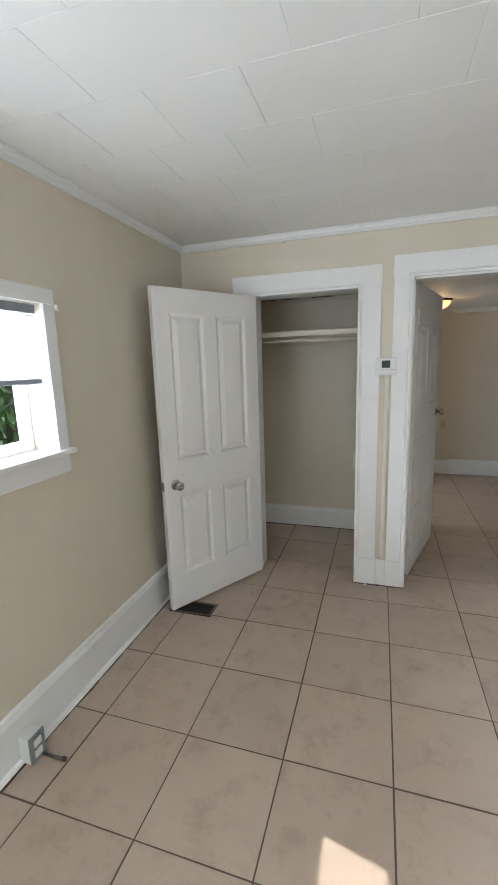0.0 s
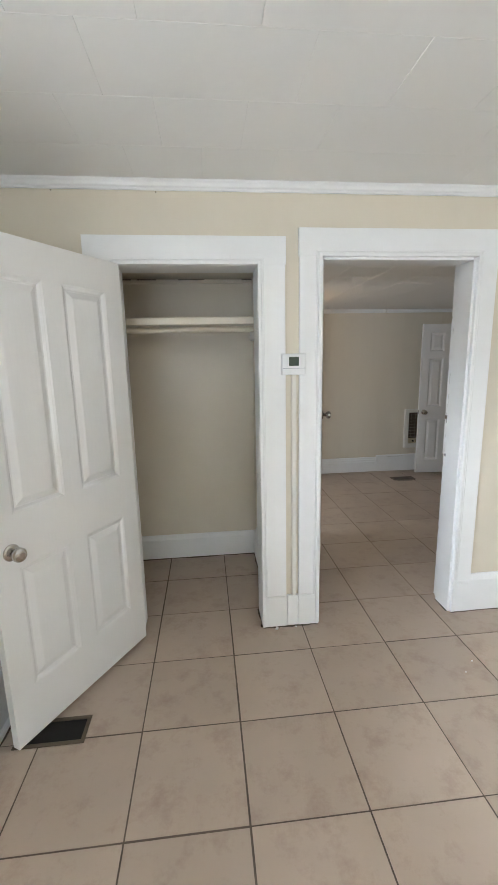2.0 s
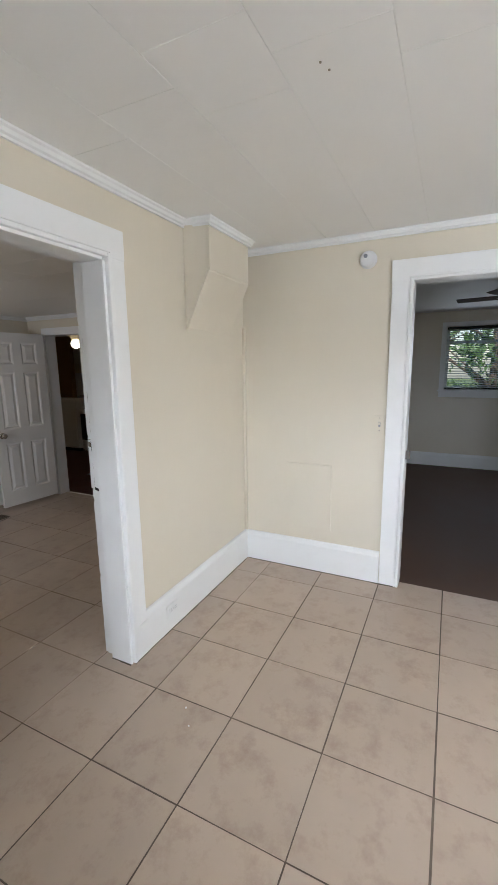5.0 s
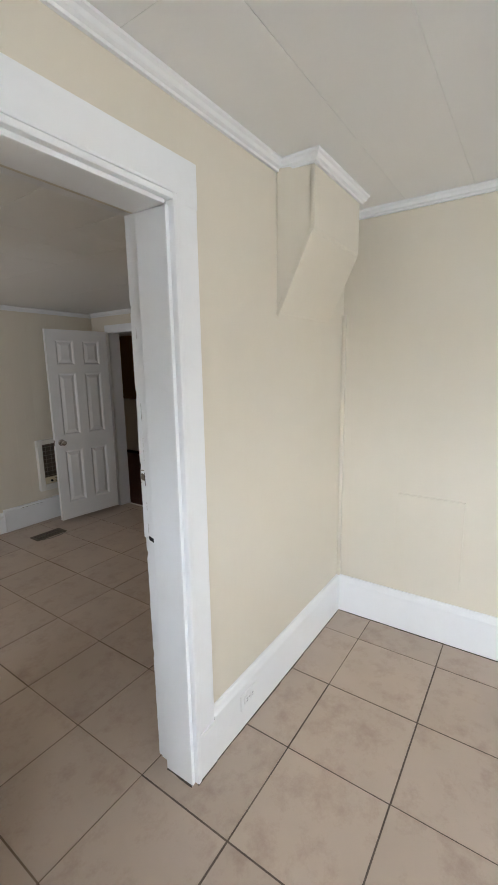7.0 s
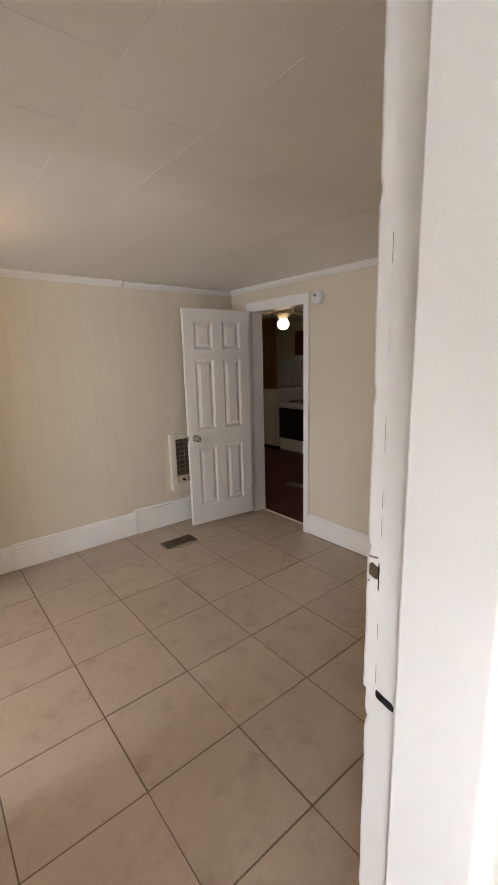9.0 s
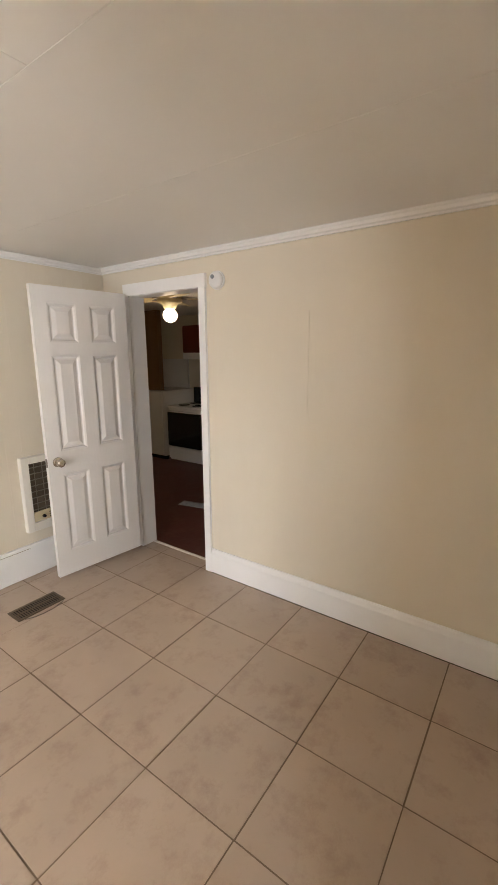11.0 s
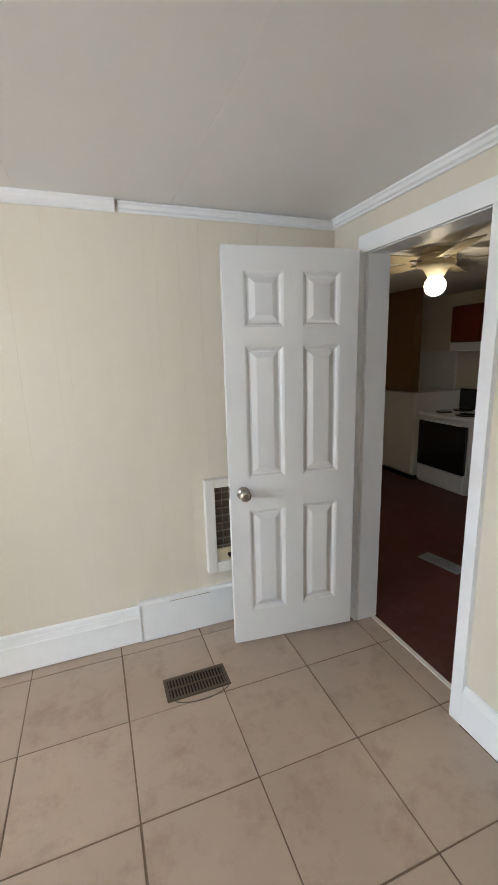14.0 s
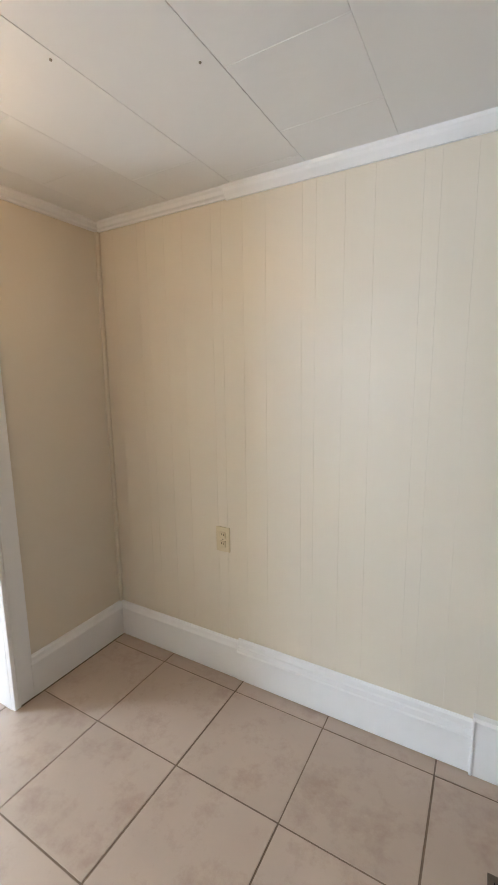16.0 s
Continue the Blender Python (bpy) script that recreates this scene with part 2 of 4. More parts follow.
wall("front_room_wall_east", "y", -2.35, 3.02, 6.27, 6.41, 0, 2.7, [(0.0, 1.50, 1.14, 2.03)], CREAM, "dim cream wall with a wide window")
wall("front_room_wall_south", "x", RIGHT + 0.14, 6.27, -2.35, -2.20, 0, 2.7, [], CREAM, "dim cream wall")
wall("front_room_wall_north", "x", RIGHT + 0.14, 6.41, 3.02, 3.14, 0, 2.7, [], CREAM, "dim cream wall")
wall("kitchen_wall_north", "x", RIGHT2 + 0.12, 5.95, 8.45, 8.57, 0, 2.5, [], CREAM, "dim kitchen wall")
wall("kitchen_wall_west", "y", BACK2 + 0.12, 8.45, RIGHT2, RIGHT2 + 0.12, 0, 2.5, [], CREAM, "dim kitchen wall")
wall("kitchen_wall_east", "y", 3.14, 8.57, 5.83, 5.95, 0, 2.5, [], CREAM, "dim kitchen wall behind the stove")


def tiled_ceiling(name, x0, x1, y0, y1, z, ox, oy, along, plain, label):
    """A ceiling of staggered square fibre tiles, in one mesh. The seams are fine, and filled with paint past x = plain."""
    bm = bmesh.new()
    add_box(bm, x0, x1, y0, y1, z + 0.0018, z + 0.12)
    s, rng = 0.305, random.Random(4)
    u0, u1, v0, v1 = (x0, x1, y0, y1) if along == "x" else (y0, y1, x0, x1)
    ou, ov = (ox, oy) if along == "x" else (oy, ox)

    def plate(start, end, a, b, g):
        drop = rng.uniform(0, 0.0005)
        q = (start + g, end - g, a + g, b - g) if along == "x" else (a + g, b - g, start + g, end - g)
        e = 0.0010
        lo = [bm.verts.new((q[i] + dx * e, q[j] + dy * e, z + drop)) for i, j, dx, dy in ((0, 2, 1, 1), (1, 2, -1, 1), (1, 3, -1, -1), (0, 3, 1, -1))]
        hi = [bm.verts.new((q[i], q[j], z + 0.002)) for i, j in ((0, 2), (1, 2), (1, 3), (0, 3))]
        bm.faces.new(lo)
        for k in range(4):
            bm.faces.new((lo[k], lo[(k + 1) % 4], hi[(k + 1) % 4], hi[k]))
    row = math.floor((v0 - ov) / s)
    while ov + row * s < v1:
        a, b = max(v0, ov + row * s), min(v1, ov + (row + 1) * s)
        if along == "y" and a > plain:
            b = v1 if a > plain + 0.5 else min(v1, a + 2 * s)
            plate(u0, u1, a, b, 0.0002)
            row += 2 if b < v1 else 99
            continue
        shift = ou + (s / 2 if row % 2 else 0)
        col = math.floor((u0 - shift) / s)
        start = u0
        while start < u1 - 1e-6:
            end = min(u1, shift + (col + 1) * s)
            while (rng.random() < 0.30 or (along == "x" and end > plain)) and end < u1:
                col += 1
                end = min(u1, shift + (col + 1) * s)
            if end - start > 0.002:
                plate(start, end, a, b, 0.0003)
            start = end
            col += 1
        row += 1
    return structure(name, bm, CEIL, label, "ceiling")


tiled_ceiling("ceiling", LEFT, RIGHT, BACK, FRONT, H1, -0.38, 1.885, "x", 0.9, "white painted ceiling of square fibre tiles")
tiled_ceiling("ceiling_hall", LEFT2, RIGHT2, FRONT2, BACK2, H2, 1.21, 5.40, "y", 1.4, "white painted ceiling of square fibre tiles")
structure("ceiling_closet", box(LEFT, -0.05, FRONT2, CLOSET, 2.07, 2.2), CREAM, "low painted closet ceiling", "ceiling")
structure("ceiling_side_room", box(-2.70, LEFT2 - 0.13, CLOSET + 0.15, BACK2, H2, H2 + 0.1), CEIL, "white painted ceiling", "ceiling")
structure("ceiling_front_room", box(RIGHT + 0.14, 6.27, -2.2, 3.02, H3, H3 + 0.1), CEIL, "white painted ceiling", "ceiling")
structure("ceiling_kitchen", box(RIGHT2 + 0.12, 5.83, 3.14, 8.45, HK, HK + 0.1), CEIL, "white textured kitchen ceiling", "ceiling")
structure("floor_front_room", box(RIGHT + 0.07, 6.27, -2.2, 3.02, -0.10, -0.004), BROWN_FLOOR, "dark brown smooth floor", "floor")
structure("floor_kitchen", box(RIGHT2 + 0.10, 5.83, 3.14, 8.45, -0.10, -0.004), RED_FLOOR, "worn dark red brown kitchen floor", "floor")
structure("ground", box(-60, LEFT - 0.2, -60, 60, -0.8, -0.5), GRASS, "green lawn outside the windows", "ground")

# ---- mouldings ----
CROWN = lambda z: [(0, z), (0.034, z), (0.034, z - 0.008), (0.026, z - 0.014), (0.022, z - 0.027), (0.012, z - 0.032), (0.011, z - 0.041), (0, z - 0.041)]
BASE = lambda h: [(0, 0.005), (0.022, 0.005), (0.022, h - 0.035), (0.017, h - 0.022), (0.014, h - 0.008), (0.008, h), (0, h)]
SHOE = [(0.022, 0.005), (0.040, 0.005), (0.039, 0.010), (0.034, 0.018), (0.022, 0.022)]


def run(name, profile, p0, p1, out, label, category):
    return structure(name, profile_run(profile, p0, p1, out), WHITE, label, category)


CR = "white painted stepped crown moulding"
BB = "white painted wooden baseboard"
FX0, FX1, FY, FZ, FB = 1.645, 2.15, 2.655, 2.05, 1.735


def sweep(profile, pts):
    """A moulding along a line of square corners, kept on its right, with mitred corners."""
    bm, rings = bmesh.new(), []
    way = lambda p, q: Vector((q[0] - p[0], q[1] - p[1])).normalized()
    for i, p in enumerate(pts):
        d0 = way(pts[i - 1], p) if i else way(p, pts[1])
        d1 = way(p, pts[i + 1]) if i + 1 < len(pts) else d0
        n = Vector((d0.y, -d0.x)) + (Vector((d1.y, -d1.x)) if d1 != d0 else Vector((0, 0)))
        rings.append([bm.verts.new((p[0] + n.x * d, p[1] + n.y * d, z)) for d, z in profile])
    k = len(profile)
    for a, c in zip(rings, rings[1:]):
        for i in range(k):
            bm.faces.new((a[i], a[(i + 1) % k], c[(i + 1) % k], c[i]))
    bm.faces.new(rings[0])
    bm.faces.new(list(reversed(rings[-1])))
    return bm


structure("crown_moulding", sweep(CROWN(H1 - 0.0005), [(LEFT, BACK), (LEFT, FRONT), (FX0, FRONT), (FX0, FY), (FX1, FY), (FX1, FRONT), (RIGHT, FRONT), (RIGHT, BACK)]), WHITE, CR, "moulding")
run("crown_moulding", CROWN(H2), (LEFT2, BACK2), (0.868, BACK2), (0, -1), CR, "moulding")
run("crown_moulding", [(0, H2), (0.038, H2), (0.037, H2 - 0.012), (0.030, H2 - 0.024), (0.020, H2 - 0.035), (0.013, H2 - 0.046), (0, H2 - 0.046)], (0.870, BACK2), (1.886, BACK2), (0, -1), "white crown moulding smoothed by thick paint", "moulding")
run("crown_moulding", [(d * 0.85, z - 0.004) for d, z in CROWN(H2)], (1.90, BACK2), (RIGHT2, BACK2), (0, -1), CR, "moulding")
run("crown_moulding", CROWN(H2), (RIGHT2, FRONT2), (RIGHT2, BACK2), (-1, 0), CR, "moulding")
run("crown_moulding", CROWN(H2), (LEFT2, CLOSET + 0.15), (LEFT2, BACK2), (1, 0), CR, "moulding")
run("baseboard", BASE(0.228), (LEFT, BACK), (LEFT, FRONT), (1, 0), BB, "baseboard")
run("shoe_moulding", SHOE, (LEFT, BACK), (LEFT, FRONT), (1, 0), "white painted quarter round strip at the baseboard's foot", "moulding")
run("baseboard", BASE(0.235), (1.11, FRONT), (RIGHT, FRONT), (0, -1), BB, "baseboard")
run("baseboard", BASE(0.235), (RIGHT, 1.775), (RIGHT, FRONT), (-1, 0), BB, "baseboard")
run("baseboard", BASE(0.235), (RIGHT, BACK), (RIGHT, 0.73), (-1, 0), BB, "baseboard")
run("baseboard", BASE(0.235), (LEFT, FRONT), (-0.97, FRONT), (0, -1), BB, "baseboard")
run("baseboard", BASE(0.19), (LEFT, CLOSET), (-0.05, CLOSET), (0, -1), "white painted closet baseboard", "baseboard")
run("baseboard", BASE(0.19), (-0.05, FRONT2), (-0.05, CLOSET), (-1, 0), "white painted closet baseboard", "baseboard")
LEDGED = [(0, 0.005), (0.020, 0.005), (0.020, 0.125), (0.016, 0.130), (0.016, 0.150), (0.012, 0.155), (0.011, 0.172), (0.006, 0.180), (0, 0.180)]
run("baseboard", [(d * 1.25, z * 1.12) for d, z in LEDGED], (0.887, BACK2), (1.836, BACK2), (0, -1), "white baseboard with a ledged top", "baseboard")
run("baseboard", BASE(0.19), (LEFT2, BACK2), (0.885, BACK2), (0, -1), BB, "baseboard")
run("baseboard", [(0, 0.005), (0.032, 0.005), (0.032, 0.212), (0.026, 0.225), (0, 0.225)], (1.836, BACK2), (RIGHT2, BACK2), (0, -1), "thick plain white baseboard", "baseboard")
run("baseboard", BASE(0.175), (RIGHT2, FRONT2), (RIGHT2, 4.935), (-1, 0), BB, "baseboard")
run("baseboard", BASE(0.175), (RIGHT2, 5.70), (RIGHT2, BACK2), (-1, 0), BB, "baseboard")
run("baseboard", BASE(0.19), (LEFT2, 5.40), (LEFT2, BACK2), (1, 0), BB, "baseboard")
run("baseboard", BASE(0.19), (LEFT2, CLOSET + 0.15), (LEFT2, 3.965), (1, 0), BB, "baseboard")
run("baseboard", BASE(0.20), (6.27, -2.2), (6.27, 3.02), (-1, 0), "white baseboard in the dim room", "baseboard")
structure("corner_bead", box(RIGHT - 0.022, RIGHT, FRONT - 0.022, FRONT, 0.235, 1.80, 0.006), CREAM, "cream painted strip in the room corner", "trim")


structure("corner_bead", box(LEFT2, LEFT2 + 0.018, BACK2 - 0.022, BACK2 - 0.004, 0.19, H2 - 0.04, 0.005), CREAM, "cream painted strip in the hall corner", "trim")


def jamb_board(piece, edge, side, far, face, z1):
    lo, hi = sorted((edge + side * 0.012, edge - side * 0.003))
    piece("jamb", lo, hi, -abs(far - face), 0.004, 0, z1, 0.002)


def casing(name, axis, hole, face, out, far, leg, head, plinth, label, sides=(1, 1), beaded=True):
    """Door casing on one face of a wall, with the jamb lining through it as far as the far face. out: +1 or -1 along the normal."""
    ob = thing(name, label, "door frame", kind="structure")
    a0, a1, _, z1 = hole

    def piece(nm, u0, u1, d0, d1, w0, w1, bev=0.0015):
        lo, hi = sorted((face + out * d0, face + out * d1))
        b = box(u0, u1, lo, hi, w0, w1, bev) if axis == "x" else box(lo, hi, u0, u1, w0, w1, bev)
        part(nm, b, WHITE, ob)
    for side, edge, keep in ((-1, a0, sides[0]), (1, a1, sides[1])):
        if keep:
            lo, hi = sorted((edge, edge + side * leg))
            piece("casing_leg", lo, hi, 0, 0.020, plinth, z1)
            if plinth:
                lo, hi = sorted((edge, edge + side * (leg + 0.004)))
                piece("plinth_block", lo, hi, 0, 0.025, 0.005, plinth)
            if not beaded:
                jamb_board(piece, edge, side, far, face, z1)
                continue
            lo, hi = sorted((edge - side * 0.002, edge + side * 0.016))
            piece("bead", lo, hi, 0.0, 0.031, 0.006, z1 + 0.016, 0.005)
            lo, hi = sorted((edge + side * 0.019, edge + side * 0.028))
            piece("bead", lo, hi, 0.0, 0.0245, plinth, z1 + 0.028, 0.003)
        jamb_board(piece, edge, side, far, face, z1)
    piece("head_casing", a0 - leg * sides[0] - 0.004, a1 + leg * sides[1] + 0.004, 0, 0.0202, z1, z1 + head)
    if beaded:
        piece("bead", a0 - 0.002, a1 + 0.002, 0.0, 0.029, z1 - 0.002, z1 + 0.016, 0.005)
        piece("bead", a0 - 0.028, a1 + 0.028, 0.0, 0.0248, z1 + 0.019, z1 + 0.028, 0.003)
    piece("head_jamb", a0, a1, -abs(far - face), 0.004, z1 - 0.003, z1 + 0.012, 0.002)
    return ob


casing("door_casing_1", "x", CLOSET_DOOR, FRONT, -1, FRONT2, 0.135, 0.128, 0.19, "white painted flat closet door casing")
casing("door_casing_2", "x", MID_DOOR, FRONT, -1, 2.935, 0.11, 0.128, 0.19, "white painted flat doorway casing with worn edges")
casing("door_casing_3", "y", SIDE_DOOR, RIGHT, -1, RIGHT + 0.14, 0.125, 0.125, 0.0, "white painted flat doorway casing")
casing("door_casing_4", "y", KITCHEN_DOOR, RIGHT2, -1, RIGHT2 + 0.12, 0.052, 0.078, 0.0, "narrow white painted kitchen doorway casing", beaded=False)
casing("door_casing_5", "y", HALL_DOOR, LEFT2, 1, LEFT2 - 0.13, 0.095, 0.10, 0.0, "white painted doorway casing")
# hall side of the middle doorway
casing_back = thing("door_casing_6", "white painted doorway casing on the hall side", "door frame", kind="structure")
part("casing_leg", box(0.107, 0.187, FRONT2, FRONT2 + 0.02, 0, 2.0, 0.003), WHITE, casing_back)
worn = random.Random(12)


def worn_board(x0, x1, y0, y1, z0, z1, rough, bite_at=(), bite=0.005):
    """An upright board whose outer corner at (x0, y1) is chipped and uneven; bites are deeper chips at given heights."""
    bm, rows, edge = bmesh.new(), [], 0.0
    n = max(4, int((z1 - z0) / 0.012))
    for k in range(n + 1):
        z = z0 + (z1 - z0) * k / n
        edge = 0.75 * edge + worn.uniform(-rough, rough)
        deep = sum(bite * max(0.0, 1 - abs(z - h) / 0.018) for h in bite_at)
        e = abs(edge) + deep
        face = worn.uniform(-0.0003, 0.0003)
        rows.append([bm.verts.new(v) for v in ((x0 + face, y0, z), (x0 + face, y1 - 0.004 - e, z), (x0 + 0.002 + 0.4 * e, y1 - e * 0.5, z), (x0 + 0.006 + e, y1, z), (x1, y1, z), (x1, y0, z))])
    for p, q in zip(rows, rows[1:]):
        for k in range(6):
            bm.faces.new((p[k], p[(k + 1) % 6], q[(k + 1) % 6], q[k]))
    bm.faces.new(rows[0])
    bm.faces.new(list(reversed(rows[-1])))
    return bm


part("casing_leg", worn_board(1.010, 1.11, 2.9845, 3.010, 0.926, 2.0, 0.0007, (1.44, 1.72, 1.19), 0.006), WHITE, casing_back, "casing leg with a worn chipped edge")
part("casing_leg", worn_board(1.0145, 1.11, 2.9845, 3.008, 0.0, 0.921, 0.0010, (0.86, 0.45), 0.007), WHITE, casing_back, "lower casing leg, split off below a latch slot")
part("rabbet_board", box(1.010, 1.03, 2.930, 2.9844, 0.0, 2.0), WHITE, casing_back, "jamb board with a cracked paint joint")
part("head_casing", box(0.107, 1.11, FRONT2, 3.011, 2.0, H2 - 0.003, 0.003), WHITE, casing_back)
part("door_stop", box(0.984, 1.0, FRONT - 0.01, 2.932, 0, 1.985, 0.003), WHITE, casing_back)
part("door_stop", box(0.187, 0.199, FRONT - 0.01, 2.932, 0, 1.985, 0.003), WHITE, casing_back)
part("door_stop", box(0.199, 0.984, FRONT - 0.01, 2.932, 1.985, 2.0, 0.003), WHITE, casing_back)


def panel_relief(bm, x0, x1, z0, z1, y, out):
    """A moulded raised panel on the plane y: rings that step in and out again. out: -1 or 1, the way that the face looks."""
    steps = [(0, 0), (0.010, 0.004), (0.018, 0.0115), (0.026, 0.0115), (0.050, 0.002), (0.054, 0.0015)]
    rings = []
    for i, d in steps:
        rings.append([bm.verts.new(v) for v in ((x0 + i, y - out * d, z0 + i), (x1 - i, y - out * d, z0 + i), (x1 - i, y - out * d, z1 - i), (x0 + i, y - out * d, z1 - i))])
    for a, b in zip(rings, rings[1:]):
        for k in range(4):
            bm.faces.new((a[k], a[(k + 1) % 4], b[(k + 1) % 4], b[k]))
    bm.faces.new(rings[-1])


def knob_set(parent, x, z, thick, label="satin nickel door knob"):
    for side in (-1, 1):
        y = -thick / 2 if side < 0 else thick / 2
        m = Matrix.Translation((x, y, z)) @ Euler((radians(90 if side < 0 else -90), 0, 0)).to_matrix().to_4x4()
        k = part("door_knob", turned([(0.012, 0), (0.011, 0.022), (0.020, 0.030), (0.027, 0.040), (0.027, 0.052), (0.022, 0.060), (0.012, 0.063)], m), NICKEL, parent, label)
        part("rosette", turned([(0.032, 0), (0.032, 0.004), (0.026, 0.008), (0.014, 0.010)], m), NICKEL, k)


def panel_door(name, m, width, height, panels, label, knob_x, knob_z, latch_x, hinges=(0.22, 1.72)):
    """A moulded door, hinged at its own origin, along +x. panels: (x0, x1, z0, z1)."""
    ob = thing(name, label, "door", m, kind="structure")
    t = 0.035
    bm = bmesh.new()
    xs = sorted({0, width, *[p[0] for p in panels], *[p[1] for p in panels]})
    zs = sorted({0, height, *[p[2] for p in panels], *[p[3] for p in panels]})
    for i in range(len(xs) - 1):
        for j in range(len(zs) - 1):
            cx, cz = (xs[i] + xs[i + 1]) / 2, (zs[j] + zs[j + 1]) / 2
            if any(p[0] < cx < p[1] and p[2] < cz < p[3] for p in panels):
                continue
            for y in (-t / 2, t / 2):
                bm.faces.new([bm.verts.new((x, y, z)) for x, z in ((xs[i], zs[j]), (xs[i + 1], zs[j]), (xs[i + 1], zs[j + 1]), (xs[i], zs[j + 1]))])
    bmesh.ops.remove_doubles(bm, verts=bm.verts, dist=1e-5)
    for a, c in (((0, 0), (width, 0)), ((width, 0), (width, height)), ((width, height), (0, height)), ((0, height), (0, 0))):
        bm.faces.new([bm.verts.new(v) for v in ((a[0], -t / 2, a[1]), (c[0], -t / 2, c[1]), (c[0], t / 2, c[1]), (a[0], t / 2, a[1]))])
    bmesh.ops.remove_doubles(bm, verts=bm.verts, dist=1e-5)
    part("door_leaf", bm, DOOR_WHITE, ob)
    for p in panels:
        bm = bmesh.new()
        panel_relief(bm, *p, -t / 2, -1)
        panel_relief(bm, *p, t / 2, 1)
        part("panel", bm, DOOR_WHITE, ob)
    knob_set(ob, knob_x, knob_z, t)
    part("latch_plate", box(width - 0.0005, width + 0.0015, -0.012, 0.012, knob_z - 0.028, knob_z + 0.028), STEEL, ob, "worn steel latch plate")
    for hz in hinges:
        part("hinge", turned([(0.007, 0), (0.007, 0.09)], Matrix.Translation((-0.004, -t / 2 - 0.002, hz)), 10), WHITE, ob, "painted over hinge")
    return ob


def hinged(x0, y0, x1, y1, z):
    return pose(x0, y0, z, 0, 0, math.degrees(math.atan2(y1 - y0, x1 - x0)))


four = lambda w: [(0.10, w / 2 - 0.045, 0.22, 0.73), (w / 2 + 0.045, w - 0.10, 0.22, 0.73), (0.10, w / 2 - 0.045, 0.94, 1.80), (w / 2 + 0.045, w - 0.10, 0.94, 1.80)]
six = lambda w: [(a, b, c, d) for a, b in ((0.09, w / 2 - 0.045), (w / 2 + 0.045, w - 0.09)) for c, d in ((0.165, 0.70), (0.855, 1.46), (1.54, 1.775))]
low_six = lambda w: [(a, b, c, d) for a, b in ((0.10, w / 2 - 0.045), (w / 2 + 0.045, w - 0.10)) for c, d in ((0.15, 0.37), (0.45, 0.99), (1.17, 1.72))]
panel_door("door_1", hinged(-0.800, 2.790, -1.203, 2.133, 0.022), 0.765, 1.935, four(0.765), "white four panel closet door standing wide open", 0.69, 0.80, 1)
panel_door("door_2", hinged(0.215, 2.965, 0.450, 3.742, 0.012), 0.79, 1.975, low_six(0.79), "white six panel door standing open into the hall", 0.725, 1.09, 1)
panel_door("door_3", hinged(2.905, 5.636, 2.277, 5.705, 0.030), 0.632, 1.872, six(0.632), "white six panel door standing open against the wall", 0.57, 0.79, 1)

# ---- first room: window ----
def leafy_tree(name, x, y, z, height, spread, leaves, seed, label):
    rng = random.Random(seed)
    ob = thing(name, label, "tree", pose(x, y, z))
    bm = turned([(0.11, 0), (0.08, height * 0.4), (0.04, height * 0.8), (0.01, height)], seg=10)
    for i in range(7):
        a, h = rng.uniform(0, 6.28), height * rng.uniform(0.3, 0.8)
        m = Matrix.Translation((0, 0, h)) @ Euler((0, radians(rng.uniform(45, 70)), a)).to_matrix().to_4x4()
        add_turned(bm, [(0.035, 0), (0.02, spread * 0.5), (0.006, spread * 0.9)], m, 7)
    part("trunk", bm, BARK, ob)
    verts, faces = [], []
    clumps = [(rng.gauss(0, spread * 0.45), rng.gauss(0, spread * 0.45), height * rng.uniform(0.15, 1.05), rng.uniform(0.2, 0.5)) for _ in range(40)]
    for _ in range(leaves):
        cx, cy, cz, r = rng.choice(clumps)
        c = Vector((cx + rng.gauss(0, r * 0.6), cy + rng.gauss(0, r * 0.6), cz + rng.gauss(0, r * 0.5)))
        turn = Euler((rng.uniform(0, 6.28), rng.uniform(0, 6.28), rng.uniform(0, 6.28))).to_matrix()
        s, k = rng.uniform(0.05, 0.11), len(verts)
        verts += [c + turn @ Vector(v) * s for v in ((-1, 0, 0), (0, -0.45, 0.08), (1.1, 0, 0), (0, 0.45, 0.08))]
        faces.append((k, k + 1, k + 2, k + 3))
    me = bpy.data.meshes.new("crown")
    me.from_pydata(verts, [], faces)
    me.materials.append(LEAF)
    crown = new("crown", me)
    crown.parent = ob


